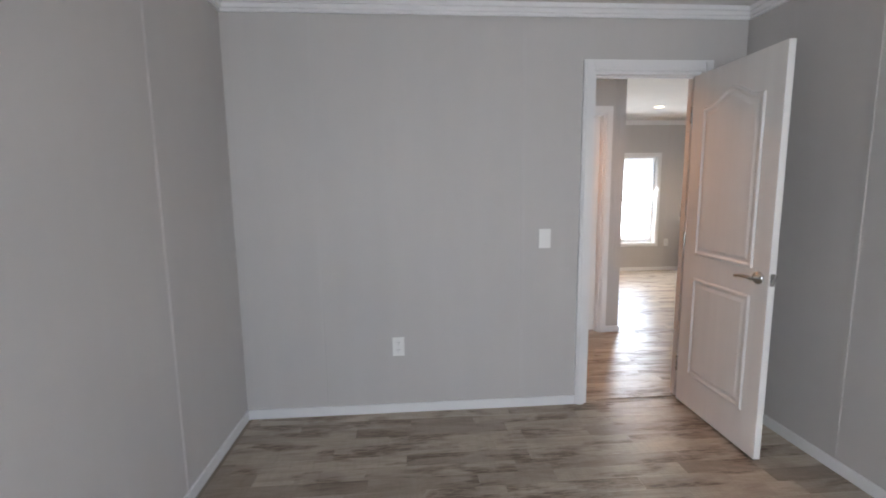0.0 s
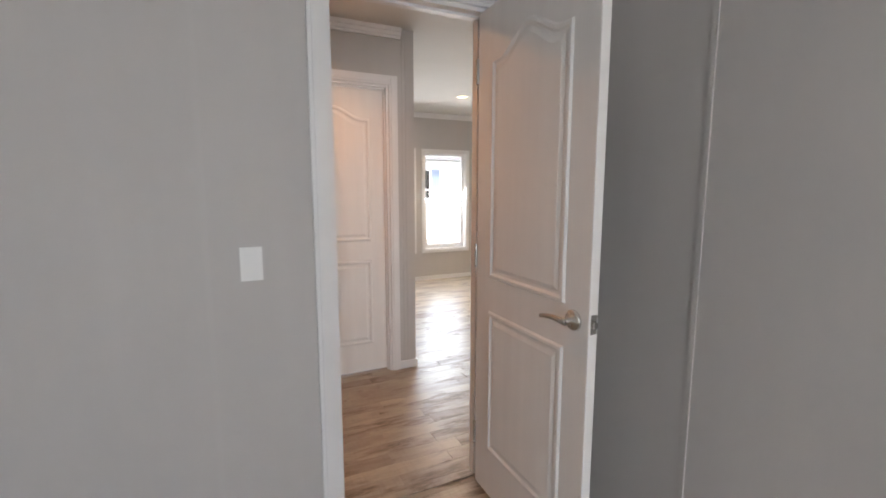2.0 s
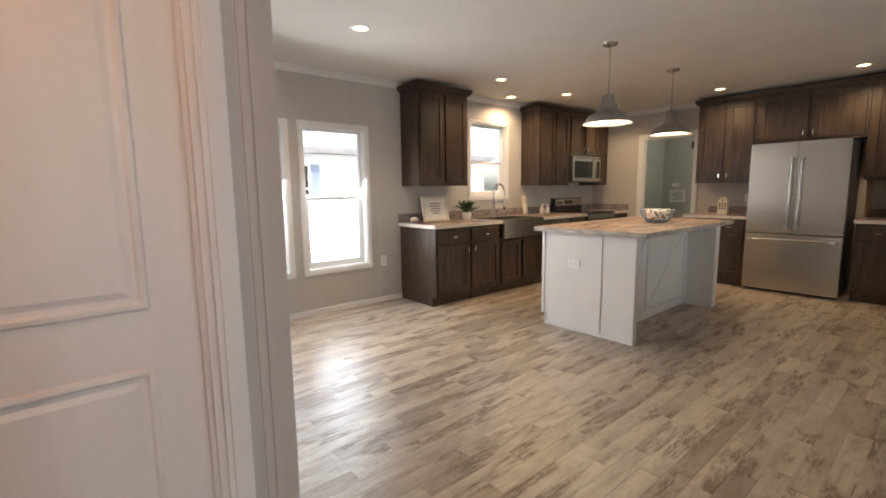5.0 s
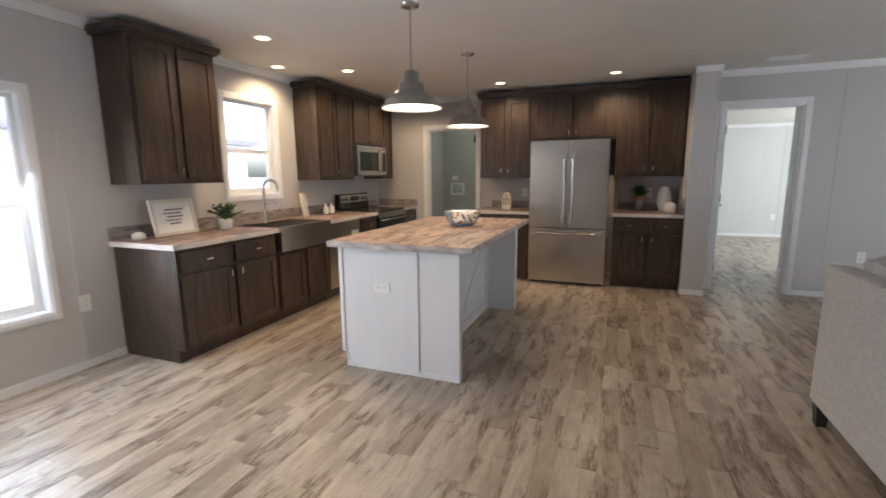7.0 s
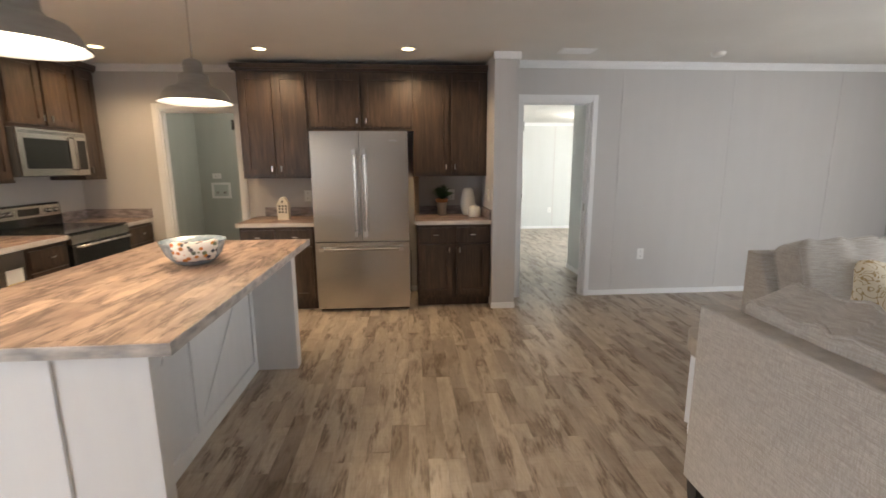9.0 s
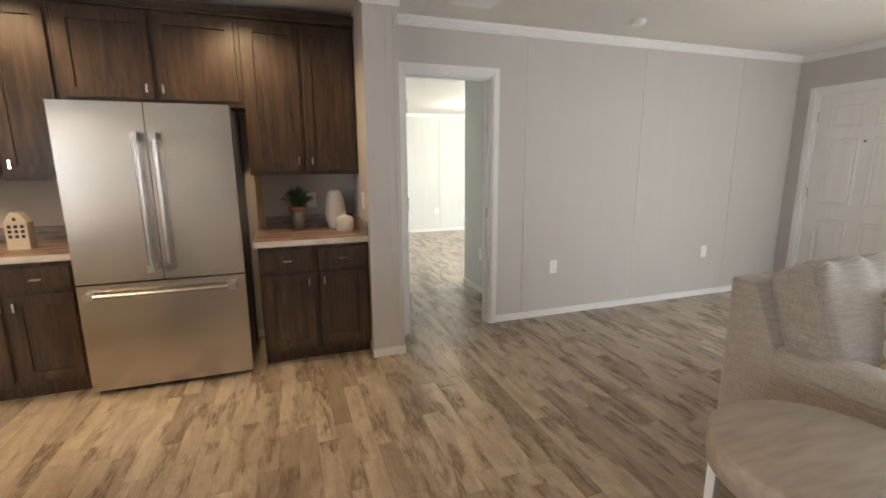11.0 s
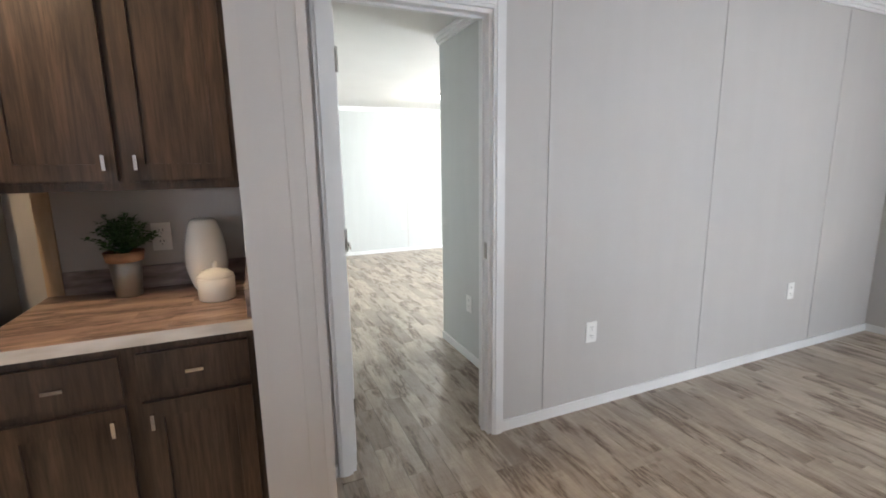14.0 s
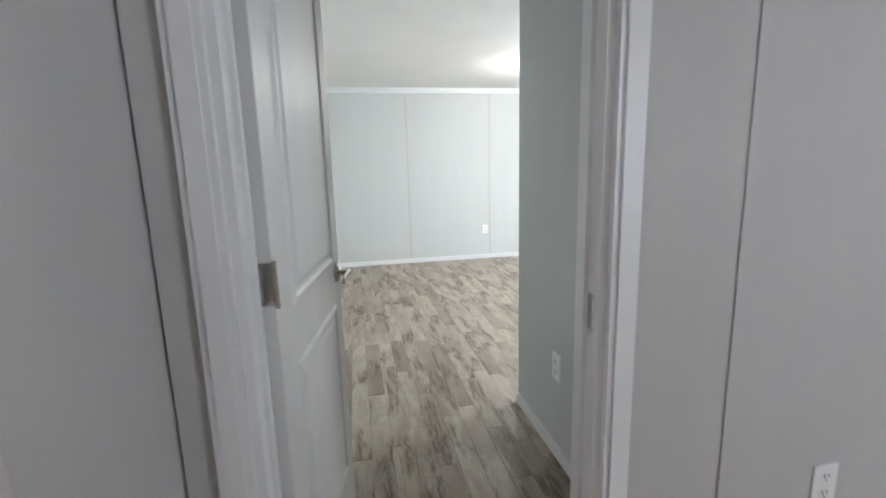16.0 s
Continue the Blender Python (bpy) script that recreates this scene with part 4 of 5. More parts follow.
base_cabinet(pose(-3.575, -0.27, 0), 0.70, 0.625, "dark-stained wood base cabinet beside the laundry doorway")
base_cabinet(pose(-1.875, -0.27, 0), 0.73, 0.625, "dark-stained wood base cabinet beside the refrigerator")
counter("countertop", pose(-3.60, -0.30, 0), 0.735, 0.657, "rustic plank-patterned laminate countertop left of the refrigerator".replace(" left of", " beside"), "x", M_EDGE_PALE, [(0.09, 0.735, 0.638, 0.656, CZ + 0.001, CZ + 0.095)])
counter("countertop", pose(-1.895, -0.30, 0), 0.753, 0.657, "rustic plank-patterned laminate countertop under potted plant and vase", "x", M_EDGE_PALE,
        [(0.06, 0.753, 0.638, 0.656, CZ + 0.001, CZ + 0.095), (0.735, 0.753, 0.02, 0.637, CZ + 0.001, CZ + 0.095)])
UY = 0.05
wall_cabinet(pose(-3.60, UY, 0), 0.68, 0.305, 1.30, 2.345, "dark-stained wood wall cabinet beside laundry doorway", 2, True, (1, 0))
wall_cabinet(pose(-2.918, UY, 0), 1.02, 0.305, 1.765, 2.345, "dark-stained wood wall cabinet over the refrigerator", 2, True, (0, 0))
wall_cabinet(pose(-1.896, UY, 0), 0.754, 0.305, 1.31, 2.345, "dark-stained wood wall cabinet above potted plant", 2, True, (0, 0))
tagged(boxes("wall_filler_strip", [(-1.895, -1.84, 0.345, 0.3595, 0.885, 1.31)], M_RAW, None, 0.002), "bare wood filler strip on the wall", "trim", kind="structure")

# refrigerator
fr = thing("refrigerator", pose(-2.857, -0.35, 0), "stainless french-door refrigerator with bottom freezer drawer", "refrigerator")
boxes("body", [(0.004, 0.899, 0.075, 0.64, 0.04, 1.72)], M_GREY, fr, 0.006)
boxes("door", [(0.003, 0.4495, 0.0, 0.068, 0.705, 1.735)], M_STEEL, fr, 0.008)
boxes("door", [(0.4545, 0.900, 0.0, 0.068, 0.705, 1.735)], M_STEEL, fr, 0.008)
boxes("freezer_drawer", [(0.003, 0.900, 0.0, 0.068, 0.035, 0.695)], M_STEEL, fr, 0.008)
boxes("kick_plate", [(0.02, 0.883, 0.045, 0.075, 0.008, 0.034)], M_BLACK, fr, 0.002)
for x in (0.405, 0.497):
    tube("handle", [(x, -0.055, 0.80), (x, -0.055, 1.53)], 0.0135, M_STEEL, fr)
    for z in (1.52, 0.762):
        boxes("handle_mount", [(x - 0.017, x + 0.017, -0.07, 0.001, z, z + 0.048)], M_CHROME, fr, 0.006)
tube("handle", [(0.09, -0.055, 0.637), (0.81, -0.055, 0.637)], 0.0135, M_STEEL, fr)
for x in (0.05, 0.80):
    boxes("handle_mount", [(x, x + 0.05, -0.07, 0.001, 0.62, 0.654)], M_CHROME, fr, 0.006)
boxes("badge", [(0.73, 0.80, -0.0015, 0.001, 1.64, 1.655)], M_CHROME, fr, 0.0005)
for x in (0.06, 0.84):
    lathe("foot", [(0, 0.0), (0.02, 0.0), (0.02, 0.04), (0, 0.04)], M_BLACK, fr, 12, x, 0.1, 0)
tube("power_cord", [(0.915, 0.30, 0.10), (0.918, 0.27, 0.22), (0.912, 0.25, 0.3), (0.92, 0.28, 0.42), (0.915, 0.33, 0.55)], 0.004, M_BLACK, fr)

# island
isl = thing("kitchen_island", pose(-3.65, -3.28, 0), "white panelled kitchen island with rustic board top", "kitchen island")
L = 1.79
boxes("end_panel", [(0, 0.887, 0, 0.02, 0.105, 0.868), (0.038, 0.887, 0, 0.02, 0, 0.105)], M_ISL, isl, 0.002)
boxes("end_batten", [(0, 0.028, -0.008, 0, 0.105, 0.868), (0.578, 0.603, -0.008, 0, 0.03, 0.868), (0.862, 0.892, -0.008, 0, 0.0, 0.868), (0.036, 0.05, -0.008, 0, 0, 0.105), (0.05, 0.862, -0.008, 0, 0, 0.03)], M_ISL, isl, 0.002)
boxes("leg_panel", [(0.60, 0.887, 0.021, 0.06, 0, 0.868)], M_ISL, isl, 0.003)
boxes("body", [(0.0, 0.60, 0.02, L, 0.105, 0.868), (0.07, 0.60, 0.02, L, 0, 0.105)], M_ISL, isl, 0.002)
boxes("leg_panel", [(0.60, 0.887, L - 0.10, L, 0, 0.868)], M_ISL, isl, 0.003)
pn = boxes("back_rail", [(0.60, 0.612, 0.06, L - 0.10, 0.0, 0.085), (0.60, 0.612, 0.06, L - 0.10, 0.798, 0.868), (0.60, 0.612, 0.0605, 0.11, 0.085, 0.798), (0.60, 0.612, L - 0.15, L - 0.1005, 0.085, 0.798), (0.60, 0.612, 0.80, 0.86, 0.085, 0.798)], M_ISL, isl, 0.002)
for y0, y1, up in ((0.11, 0.80, 1), (0.86, L - 0.15, 1)):
    bm = bmesh.new()
    z0, z1 = (0.085, 0.798) if up > 0 else (0.798, 0.085)
    d = Vector((0, y1 - y0, z1 - z0)).normalized()
    nrm = Vector((0, -d.z, d.y)) * 0.032
    vs = []
    for x in (0.601, 0.611):
        for p, q in (((y0, z0), 1), ((y1, z1), 1), ((y1, z1), -1), ((y0, z0), -1)):
            vs.append(bm.verts.new((x, p[0] + nrm.y * q, min(max(p[1] + nrm.z * q, 0.085), 0.798))))
    for f in ((3, 2, 1, 0), (4, 5, 6, 7), (0, 1, 5, 4), (1, 2, 6, 5), (2, 3, 7, 6), (3, 0, 4, 7)):
        bm.faces.new([vs[i] for i in f])
    bmesh.ops.recalc_face_normals(bm, faces=bm.faces[:])
    finish("diagonal_brace", bm, M_ISL, isl, 0.002)
bm = bmesh.new()
xa, xb, ya, yb, za, zb = -0.06, 0.985, -0.055, L + 0.06, 0.869, 0.909
n = 60
ring = [(xa + (xb - xa) * i / n, ya) for i in range(n)] + [(xb, ya + (yb - ya) * i / n) for i in range(n)] + [(xb - (xb - xa) * i / n, yb) for i in range(n)] + [(xa, yb - (yb - ya) * i / n) for i in range(n)]
loops = []
for z, amp in ((za, 0.003), (za + 0.013, 0.006), (za + 0.027, 0.006), (zb, 0.002)):
    lp = []
    for x, y in ring:
        k = amp * noise.noise(Vector((x * 14, y * 14, z * 60)))
        lp.append(bm.verts.new((x + k, y + k, z)))
    loops.append(lp)
for p, q in zip(loops, loops[1:]):
    for i in range(len(p)):
        j = (i + 1) % len(p)
        bm.faces.new((p[i], p[j], q[j], q[i]))
bm.faces.new(loops[0][::-1])
bm.faces.new(loops[-1])
finish("top_edge", bm, M_EDGE, isl)
rng = random.Random(4)
for r in range(10):
    x0 = xa + 0.004 + (xb - xa - 0.008) * r / 10
    u = ya - rng.uniform(0, 0.8)
    while u < yb:
        e = u + rng.uniform(0.35, 0.8)
        a0, b0 = max(u, ya + 0.004), min(e, yb - 0.004)
        if b0 - a0 > 0.03:
            boxes("board", [(x0, x0 + (xb - xa - 0.008) / 10 - 0.0008, a0, b0 - 0.0008, zb - 0.003, zb + 0.0015)], M_TOP, isl, 0)
        u = e
outlet("y", -3.28, -1, -3.315, 0.60, "outlet", True)

# ---- small things of the kitchen ----


def leaves(name, parent, material, n, r, h, z, seed, size):
    rng = random.Random(seed)
    bm = bmesh.new()
    for i in range(n):
        a, e = rng.uniform(0, 6.28), rng.uniform(0.15, 1.0)
        tip = Vector((math.cos(a) * r * e, math.sin(a) * r * e, h * (1 - 0.55 * e * e) * rng.uniform(0.75, 1.1)))
        prev = Vector((0, 0, 0))
        for s in range(1, 9):
            q = s / 8
            p = Vector((tip.x * q ** 1.3, tip.y * q ** 1.3, tip.z * (q ** 0.8)))
            w = Vector((0.0012, 0, 0))
            bm.faces.new([bm.verts.new((*(k + Vector((0, 0, z))),)) for k in (prev - w, prev + w, p + w, p - w)])
            if s > 2:
                for side in (-1, 1, 0):
                    d = Vector((math.cos(a + side * 1.3 + rng.uniform(-0.5, 0.5)), math.sin(a + side * 1.3 + rng.uniform(-0.5, 0.5)), rng.uniform(-0.2, 0.7))).normalized() * size * rng.uniform(0.7, 1.2)
                    wv = d.cross(Vector((0, 0, 1))).normalized() * size * 0.38
                    lift = Vector((0, 0, size * 0.12))
                    pts = [p, p + d * 0.35 + wv * 0.9 + lift, p + d * 0.75 + wv * 0.7 + lift, p + d, p + d * 0.75 - wv * 0.7 + lift, p + d * 0.35 - wv * 0.9 + lift]
                    bm.faces.new([bm.verts.new((k.x, k.y, k.z + z)) for k in pts])
            prev = p
    return tagged(finish(name, bm, material, parent), kind="stuff")


pl = thing("potted_plant", pose(-1.595, 0.235, CZ + 0.001), "leafy green plant in galvanised metal pot", "potted plant")
lathe("pot", [(0, 0.002), (0.042, 0.0), (0.046, 0.004), (0.051, 0.08), (0.058, 0.155), (0.054, 0.155), (0.048, 0.12), (0, 0.12)], M_GALV, pl, 28)
lathe("rim_band", [(0.056, 0.14), (0.064, 0.142), (0.070, 0.18), (0.064, 0.18), (0.057, 0.145)], M_TERRA, pl, 28)
leaves("foliage", pl, M_LEAF, 60, 0.125, 0.17, 0.15, 3, 0.022)
va = thing("ceramic_vase", pose(-1.308, 0.235, CZ + 0.001), "tall softly faceted glossy cream ceramic vase", "vase")
lathe("body", [(0, 0.0), (0.0504, 0), (0.0558, 0.0038), (0.0657, 0.0282), (0.0774, 0.0705), (0.0819, 0.0987), (0.081, 0.141), (0.0765, 0.188), (0.0666, 0.2397), (0.0576, 0.2707), (0.0504, 0.2848), (0.0396, 0.2933), (0.0297, 0.2952), (0.0261, 0.2895), (0.0252, 0.2726), (0, 0.28)], M_CERAM, va, 14)
ja = thing("ceramic_jar", pose(-1.265, 0.02, CZ + 0.001), "small round white lidded ceramic jar", "jar")
lathe("body", [(0, 0.0), (0.058, 0.0), (0.066, 0.006), (0.067, 0.085), (0.062, 0.09), (0, 0.09)], M_CERAM, ja, 32)
lathe("lid", [(0.064, 0.091), (0.064, 0.096), (0.045, 0.112), (0.018, 0.12), (0.009, 0.124), (0.012, 0.136), (0.008, 0.147), (0, 0.149)], M_CERAM, ja, 32)

ho = thing("ceramic_house", pose(-3.22, 0.0, CZ + 0.001), "cream ceramic house ornament with small window holes", "ornament")
bm = bmesh.new()
add_box(bm, -0.055, 0.055, -0.04, 0.04, 0, 0.16)
finish("body", bm, M_CERAM_MATT, ho, 0.004)
bm = bmesh.new()
tri = [(-0.06, 0.158), (0.06, 0.158), (0.018, 0.225), (-0.018, 0.225)]
a = [bm.verts.new((x, -0.042, z)) for x, z in tri]
b = [bm.verts.new((x, 0.042, z)) for x, z in tri]
for i in range(4):
    bm.faces.new((a[i], a[(i + 1) % 4], b[(i + 1) % 4], b[i]))
bm.faces.new(a[::-1])
bm.faces.new(b)
bmesh.ops.recalc_face_normals(bm, faces=bm.faces[:])
finish("roof", bm, M_CERAM_MATT, ho, 0.004)
boxes("window_opening", [(x - 0.009, x + 0.009, -0.0412, -0.0395, z, z + 0.02) for x in (-0.032, 0, 0.032) for z in (0.07, 0.1, 0.13)] + [(-0.008, 0.008, -0.0432, -0.0415, 0.175, 0.195)], M_SLOT, ho, 0)["kind"] = "stuff"

# framed sign leaning at the wall
sg = thing("framed_sign", pose(-5.17, -3.30, CZ + 0.004, 0, -12, 0), "white framed sign with grey lettering leaning on the wall", "sign")
boxes("frame", [(0, 0.018, -0.19, -0.165, 0, 0.29), (0, 0.018, 0.165, 0.19, 0, 0.29), (0, 0.018, -0.165, 0.165, 0, 0.025), (0, 0.018, -0.165, 0.165, 0.265, 0.29)], M_CERAM_MATT, sg, 0.002)
boxes("board", [(0.002, 0.010, -0.165, 0.165, 0.025, 0.265)], M_PLATE, sg, 0)
boxes("lettering", [(0.0101, 0.0108, -0.09 + o, 0.09 - o2, z, z + 0.012) for z, o, o2 in ((0.20, 0.02, 0.0), (0.172, 0.0, 0.02), (0.144, 0.03, 0.01), (0.116, 0.01, 0.03), (0.088, 0.04, 0.04))], M_SPLASH, sg, 0)
pk = thing("potted_plant", pose(-5.12, -2.86, CZ + 0.001), "green leafy plant in a small white pot", "potted plant")
lathe("pot", [(0, 0.0), (0.045, 0.0), (0.055, 0.01), (0.062, 0.09), (0.057, 0.09), (0.05, 0.07), (0, 0.07)], M_CERAM, pk, 24)
leaves("foliage", pk, M_LEAF, 34, 0.16, 0.15, 0.07, 8, 0.032)
sh = thing("seashell", pose(-5.2, -3.6, CZ + 0.001), "small pale shell ornament on the counter", "ornament")
soft_box("shell", -0.04, 0.04, -0.05, 0.05, 0.0, 0.05, M_CERAM_MATT, sh, 0.01, 6, 0.012, 3, 2.5)
fg = thing("standing_letter_ornament", pose(-5.22, -1.62, CZ + 0.001, 0, -8, 12), "tall white carved ornament leaning on the wall", "ornament")
boxes("board", [(0, 0.02, -0.06, 0.06, 0, 0.27)], M_CERAM_MATT, fg, 0.006)
boxes("carving", [(0.02, 0.034, -0.04, 0.03, 0.04, 0.09), (0.02, 0.034, -0.03, 0.045, 0.12, 0.17), (0.02, 0.034, -0.035, 0.02, 0.2, 0.245)], M_CERAM, fg, 0.008)
for y in (-1.28, -1.16):
    b = thing("soap_bottle", pose(-5.18, y, CZ + 0.001), "small white ceramic bottle on the counter", "bottle", "counter bottles")
    lathe("body", [(0, 0), (0.03, 0), (0.034, 0.008), (0.034, 0.075), (0.02, 0.095), (0.013, 0.10), (0.013, 0.12), (0.017, 0.122), (0.015, 0.135), (0, 0.137)], M_CERAM, b, 20)

# bowl with patterned cloth
M_BOWL = mat("blue_glazed_bowl", mottled((0.14, 0.19, 0.23), (0.36, 0.41, 0.45), 25, 60, 0.05), 0.2)


def spotted(nt, b):
    mp = coords(nt, (1, 1, 1))
    v = node(nt, "ShaderNodeTexVoronoi", Scale=34.0)
    nt.links.new(mp.outputs[0], v.inputs[0])
    hue = ramp(nt, v.outputs["Color"], [(0.0, (0.45, 0.05, 0.03)), (0.35, (0.55, 0.22, 0.04)), (0.6, (0.05, 0.06, 0.10)), (1.0, (0.25, 0.30, 0.12))])
    edge = ramp(nt, v.outputs["Distance"], [(0.38, (1, 1, 1)), (0.44, (0, 0, 0))])
    nt.links.new(mixc(nt, edge, (0.78, 0.74, 0.68), hue), b.inputs["Base Color"])


M_CLOTH = mat("spotted_cloth", spotted, 0.85)
BZ = 0.9115
bo = thing("fruit_bowl", pose(-3.11, -2.18, BZ), "glazed blue bowl with a spotted cloth napkin", "bowl")
lathe("bowl", [(0, 0.004), (0.08, 0.0), (0.095, 0.008), (0.135, 0.05), (0.16, 0.118), (0.163, 0.125), (0.157, 0.125), (0.13, 0.055), (0.085, 0.016), (0, 0.014)], M_BOWL, bo, 40)
bm = bmesh.new()
rows = []
for i in range(13):
    ang = radians(258 + 6.5 * i)
    row = []
    for j, (r, z) in enumerate(((0.06, 0.10), (0.11, 0.118), (0.15, 0.132), (0.170, 0.128), (0.164, 0.10), (0.150, 0.062), (0.134, 0.034))):
        k = 0.005 * noise.noise(Vector((i * 0.6, j * 0.7, 2)))
        row.append(bm.verts.new(((r + k) * math.cos(ang), (r + k) * math.sin(ang), z + k)))
    rows.append(row)
for p, q in zip(rows, rows[1:]):
    for j in range(6):
        bm.faces.new((p[j], q[j], q[j + 1], p[j + 1]))
nap = finish("napkin", bm, M_CLOTH, bo, smooth=True)
sol = nap.modifiers.new("thick", "SOLIDIFY")
sol.thickness = 0.004

# ---- laundry ----
wb = thing("washer_supply_box", pose(-4.575, 1.9, 1.08), "recessed white washer water supply box on the wall", "supply box")
boxes("frame", [(-0.13, 0.13, -0.012, -0.0005, 0.09, 0.12), (-0.13, 0.13, -0.012, -0.0005, -0.10, -0.07), (-0.13, -0.10, -0.012, -0.0005, -0.07, 0.09), (0.10, 0.13, -0.012, -0.0005, -0.07, 0.09)], M_PLATE, wb, 0.003)
boxes("back", [(-0.10, 0.10, -0.004, -0.0006, -0.07, 0.09)], M_GREENBOX, wb, 0)
for x in (-0.05, 0.05):
    lathe("valve", [(0, 0.03), (0.014, 0.03), (0.018, 0.0)], M_NICKEL, wb, 12, x, -0.005, -0.02, Matrix.Rotation(radians(90), 4, "X"))
outlet("y", 1.9, -1, -4.62, 1.29, "outlet", True)
boxes("door_closer", [(-3.80, -3.766, 0.372, 0.40, 1.80, 1.90)], M_BLACK, None, 0.003)
tagged(bpy.data.objects["door_closer"], "dark metal hinge at the laundry doorway", "hinge")
# added fill without a fitting, lifts the dark laundry
lamp("laundry_light", "POINT", pose(-3.5, 1.2, 2.2), LAUN, (1.0, 0.95, 0.84), shadow_soft_size=0.15)

# ---- living room ----


def boxed_cushion(parent, x0, x1, hy, hz, m, seed):
    """A boxed back cushion with piped seams, its upper edge drawn into soft folds."""
    w, c = (x1 - x0) / 2, (x0 + x1) / 2
    bm = bmesh.new()
    bmesh.ops.create_cube(bm, size=2.0)
    bmesh.ops.subdivide_edges(bm, edges=bm.edges[:], cuts=22, use_grid_fill=True)

    def place(p):
        k = (abs(p.x) ** 14 + abs(p.y) ** 9 + abs(p.z) ** 14) ** (1 / 14)
        p = p / max(k, 1e-6)
        q = Vector((p.x * w, p.y * hy, p.z * hz))
        q.y += math.copysign(0.045, p.y) * (1 - p.x ** 2) * (1 - p.z ** 2) * (abs(p.y) > 0.3)
        up = max(0.0, (p.z + 0.1) / 1.1) ** 2
        fold = math.sin(q.x * 38 + 5.0 * noise.noise(Vector((q.x * 5, seed, p.z))) + p.z * 2.5)
        q.z += up * (0.007 * fold + 0.020 * (1 - p.x ** 4)) + 0.008 * noise.noise(Vector((q.x * 6, q.y * 6, seed)))
        q.y += up * 0.007 * fold + 0.010 * noise.noise(Vector((q.x * 5, seed + 3, q.z * 5)))
        return q + Vector((c, 0, 0))
    for v in bm.verts:
        v.co = place(v.co.copy())
    cu = finish("back_cushion", bm, M_SOFA, parent, smooth=True)
    cu.matrix_basis = m
    for sy in (-1, 1):
        ring = []
        for ax, az, bx, bz in ((-1, -1, -1, 1), (-1, 1, 1, 1), (1, 1, 1, -1), (1, -1, -1, -1)):
            for i in range(24):
                t = i / 24
                ring.append(tuple(place(Vector((ax + (bx - ax) * t, sy * 0.86, az + (bz - az) * t)))))
        ring.append(ring[0])
        tube("piping", ring, 0.007, M_SOFA, cu)
    return cu


def sofa(m, w, label):
    """A track-armed sofa: back along local x at y = 0, seat towards +y, from x = 0 to w."""
    s = thing("sofa", m, label, "sofa", "living room sofas")
    bm = bmesh.new()
    side = [(0.0, 0.13), (0.0, 0.878), (0.105, 0.878), (0.225, 0.60), (0.225, 0.13)]
    a = [bm.verts.new((0.002, y, z)) for y, z in side]
    b = [bm.verts.new((w - 0.002, y, z)) for y, z in side]
    for i in range(5):
        bm.faces.new((a[i], a[(i + 1) % 5], b[(i + 1) % 5], b[i]))
    bm.faces.new(a[::-1])
    bm.faces.new(b)
    bmesh.ops.recalc_face_normals(bm, faces=bm.faces[:])
    finish("back_frame", bm, M_SOFA, s, 0.010, True, 3)
    soft_box("base", 0.16, w - 0.16, 0.19, 0.90, 0.13, 0.31, M_SOFA, s, 0.004, 10, 0.003, 2, 16)
    for x0, x1 in ((0, 0.19), (w - 0.19, w)):
        soft_box("arm", x0 + 0.004, x1 - 0.004, 0.005, 0.925, 0.13, 0.545, M_SOFA, s, 0.003, 12, 0.002, 3, 24)
        soft_box("arm_pad", x0, x1, 0.17, 0.935, 0.53, 0.625, M_SOFA, s, 0.010, 14, 0.004, 5, 8)
    n = 2 if w < 1.9 else 3
    for i in range(n):
        a, b = 0.19 + (w - 0.38) * i / n, 0.19 + (w - 0.38) * (i + 1) / n
        soft_box("seat_cushion", a + 0.005, b - 0.005, 0.25, 0.93, 0.31, 0.48, M_SOFA, s, 0.03, 10, 0.006, 4 + i, 7)
        boxed_cushion(s, a - 0.12 * (i == 0) + 0.005, b + 0.12 * (i == n - 1) - 0.005, 0.10, 0.245, pose(0, 0.275, 0.715, 20, 0, 0), 7 + 3 * i)
    for x in (0.045, w - 0.045):
        for y in (0.045, 0.87):
            bm = bmesh.new()
            lo = [bm.verts.new((x + i * 0.022, y + j * 0.022, 0)) for i, j in ((-1, -1), (1, -1), (1, 1), (-1, 1))]
            hi = [bm.verts.new((x + i * 0.033, y + j * 0.033, 0.135)) for i, j in ((-1, -1), (1, -1), (1, 1), (-1, 1))]
            for i in range(4):
                bm.faces.new((lo[i], lo[(i + 1) % 4], hi[(i + 1) % 4], hi[i]))
            bm.faces.new(lo[::-1])
            bm.faces.new(hi)
            finish("foot", bm, M_BLACK, s, 0.002)
    return s


sofa(pose(-0.822, -3.035, 0, 0, 0, -90), 2.1, "greige woven fabric sofa with loose back cushions")
sofa(pose(1.95, -1.985, 0, 0, 0, 180), 1.75, "greige woven fabric loveseat with pleated back cushions")
pw = thing("throw_pillow", pose(0.66, -2.50, 0.46, -20, 14, -12), "cream and tan scroll-patterned throw pillow on loveseat", "pillow")
soft_box("cover", -0.23, 0.23, -0.05, 0.05, 0, 0.42, M_PILLOW, pw, 0.05, 12, 0.01, 5, 6)

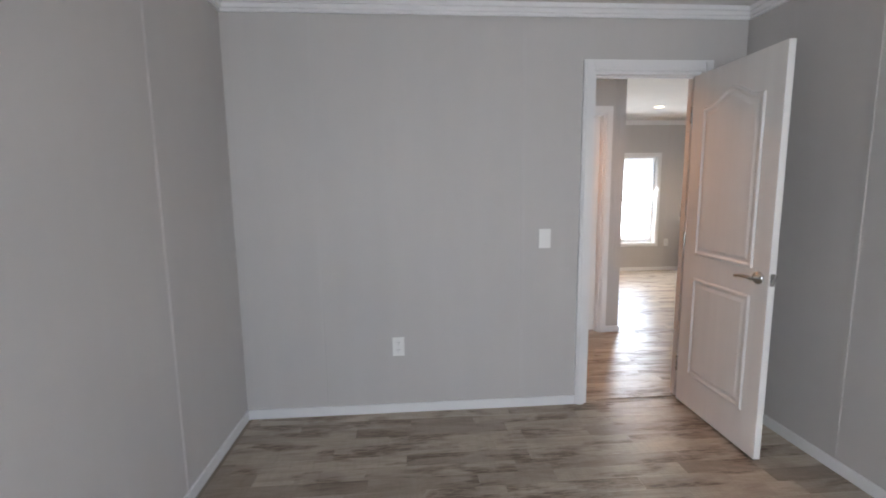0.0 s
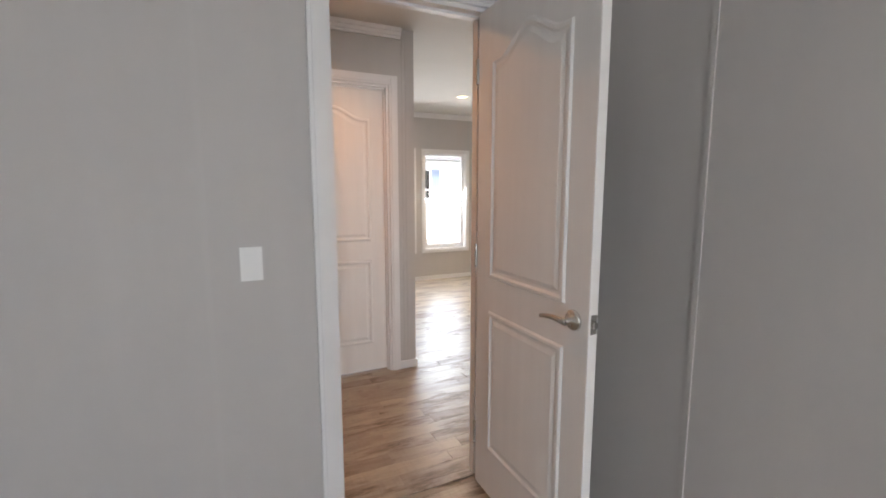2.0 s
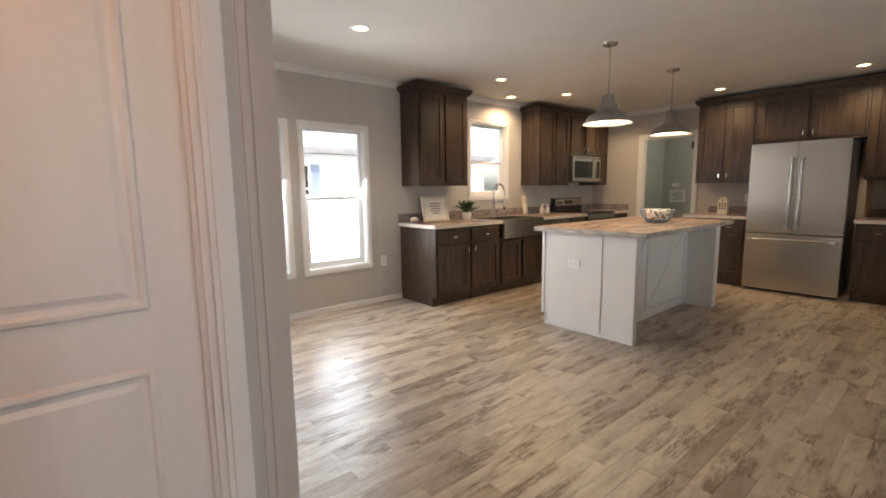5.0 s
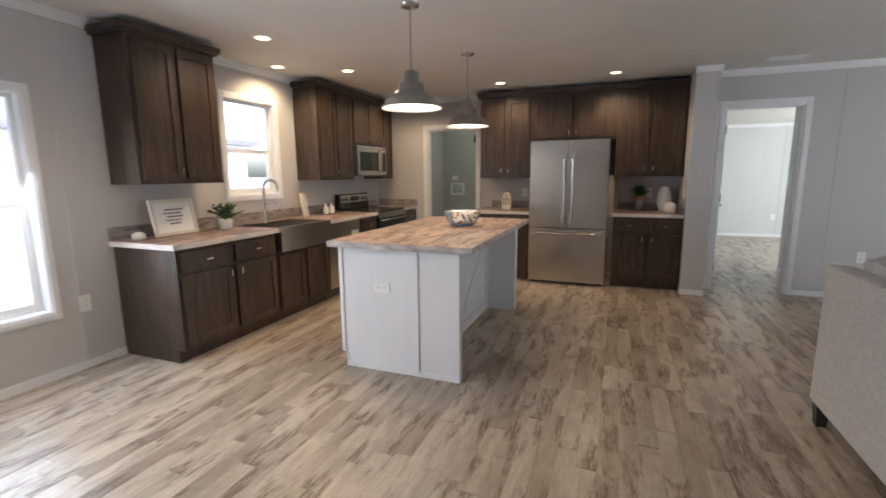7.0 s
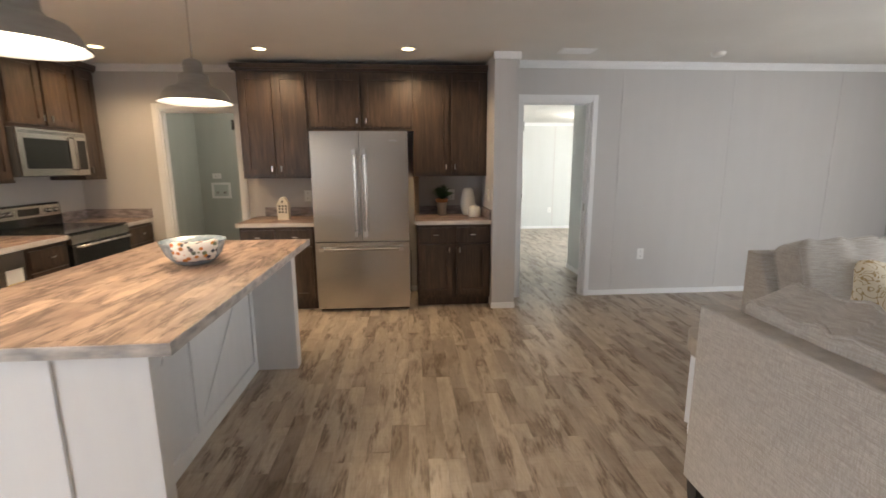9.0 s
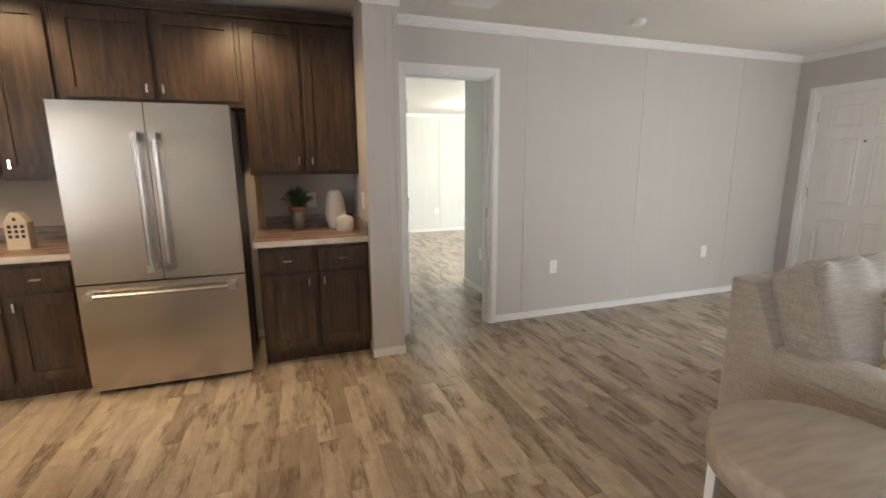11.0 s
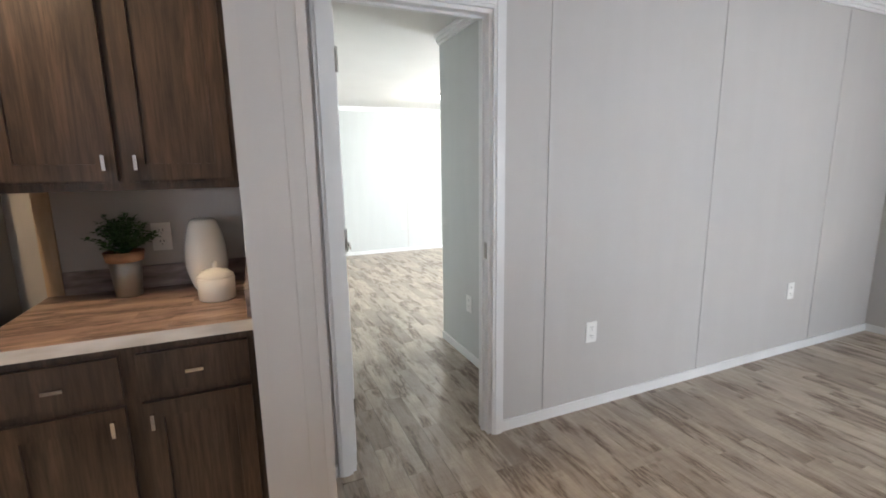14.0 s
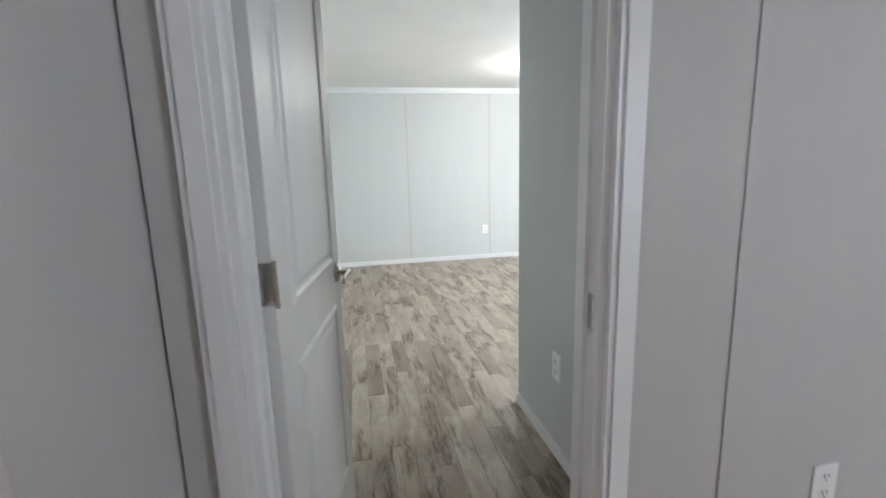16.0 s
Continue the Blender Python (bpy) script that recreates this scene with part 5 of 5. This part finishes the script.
et = thing("end_table", pose(-0.25, -2.68, 0), "round weathered wood end table with flat white legs", "end table")
lathe("top", [(0, 0.468), (0.288, 0.468), (0.30, 0.474), (0.302, 0.556), (0.294, 0.565), (0, 0.565)], M_BROWN, et, 56)
for i in range(3):
    a0 = radians(118 + i * 120)
    bm = bmesh.new()
    rows = []
    for k in range(7):
        a = a0 + (k - 3) * 0.075
        rows.append([bm.verts.new((r * math.cos(a), r * math.sin(a), z)) for r, z in ((0.288, 0.002), (0.288, 0.469), (0.262, 0.469), (0.262, 0.002))])
    for p, q in zip(rows, rows[1:]):
        for k in range(4):
            bm.faces.new((p[k], q[k], q[(k + 1) % 4], p[(k + 1) % 4]))
    bm.faces.new(rows[0])
    bm.faces.new(rows[-1][::-1])
    bmesh.ops.recalc_face_normals(bm, faces=bm.faces[:])
    finish("leg", bm, M_TRIM, et, 0.002)
lathe("base_rim", [(0.235, 0.0), (0.261, 0.0), (0.261, 0.034), (0.257, 0.038), (0.235, 0.038)], M_TRIM, et, 56)
lathe("base_shelf", [(0, 0.004), (0.2345, 0.004), (0.2345, 0.03), (0, 0.03)], M_BROWN, et, 48)

# floor register by the living room windows
fv = thing("floor_register", pose(-5.26, -5.40, 0.0), "brown metal floor air register", "vent")
boxes("grille", [(-0.06, 0.06, -0.15, 0.15, 0.0, 0.005)] + [(-0.045, 0.045, -0.135 + i * 0.02, -0.125 + i * 0.02, 0.005, 0.007) for i in range(14)], M_UNDER, fv, 0.001)

# ---- outside ----
tagged(boxes("ground", [(-400, 400, -400, 400, -0.9, -0.6)], M_GRASS, None, 0), "lawn around the house, coloured pale as if overexposed", "ground", kind="structure")
nb = thing("neighbour_house", pose(-15.5, -1.0, -0.6), "pale blue-grey sided neighbouring house with dark shutters", "house")
boxes("siding_board", [(-5 - 0.012 * 0, 0.012 if i % 1 else 0.0 + 0.012, -7, 9, 0.3 + i * 0.18, 0.3 + (i + 1) * 0.18 - 0.012) for i in range(15)], M_SIDING, nb, 0.003)
boxes("wall", [(-5, 0.0, -7.01, 9.01, 0, 3.1)], M_SIDING, nb, 0)
boxes("roof", [(-5.4, 0.4, -7.4, 9.4, 3.1, 3.3)], M_ROOF, nb, 0.02)
for y in (-4.5, 0.2, 5.0):
    boxes("window_pane", [(0.012, 0.03, y - 0.5, y + 0.5, 1.2, 2.7)], M_BLACKGLASS, nb, 0)
    boxes("window_frame", [(0.012, 0.05, y - 0.56, y - 0.5, 1.14, 2.76), (0.012, 0.05, y + 0.5, y + 0.56, 1.14, 2.76), (0.012, 0.05, y - 0.5, y + 0.5, 2.7, 2.76), (0.012, 0.05, y - 0.5, y + 0.5, 1.14, 1.2), (0.031, 0.05, y - 0.5, y + 0.5, 1.93, 1.97)], M_TRIM, nb, 0.004)
    boxes("shutter", [(0.012, 0.045, y + o - 0.17, y + o + 0.17, 1.14, 2.76) for o in (-0.75, 0.75)] + [(0.046, 0.056, y + o - 0.14, y + o + 0.14, 1.18 + i * 0.06, 1.215 + i * 0.06) for o in (-0.75, 0.75) for i in range(25)], M_SHUTTER, nb, 0)

# ---- floor planks, along the length of the house ----
PW, PL, GAP = 0.094, 0.76, 0.0012
rng = random.Random(11)
shared = {}


def plank_mesh(length):
    key = round(length, 2)
    if key not in shared:
        bm = bmesh.new()
        add_box(bm, 0, PW - GAP, 0, key - GAP, -0.004, 0)
        me = bpy.data.meshes.new("plank")
        bm.to_mesh(me)
        bm.free()
        me.materials.append(M_FLOOR)
        shared[key] = me
    return shared[key]


far = bmesh.new()
count = 0
x = WEST
while x < EAST:
    y = -9.17 - rng.uniform(0, PL)
    while y < 5.2:
        length = PL * rng.choice((0.5, 0.7, 0.85, 1.0, 1.15))
        a0, b0 = max(y, -9.17), min(y + length, 5.2)
        near = -2.5 < x < -0.5 and -7.0 < a0 < 1.4
        if b0 - a0 > 0.03:
            if near and count < 300:
                p = new("plank", plank_mesh(b0 - a0))
                p.location = (x, a0, 0)
                p.parent = slab
                count += 1
            else:
                add_box(far, x, min(x + PW, EAST) - GAP, a0, b0 - GAP, -0.004, 0)
        y += length
    x += PW
tagged(finish("planks", far, M_FLOOR, slab), kind="stuff")
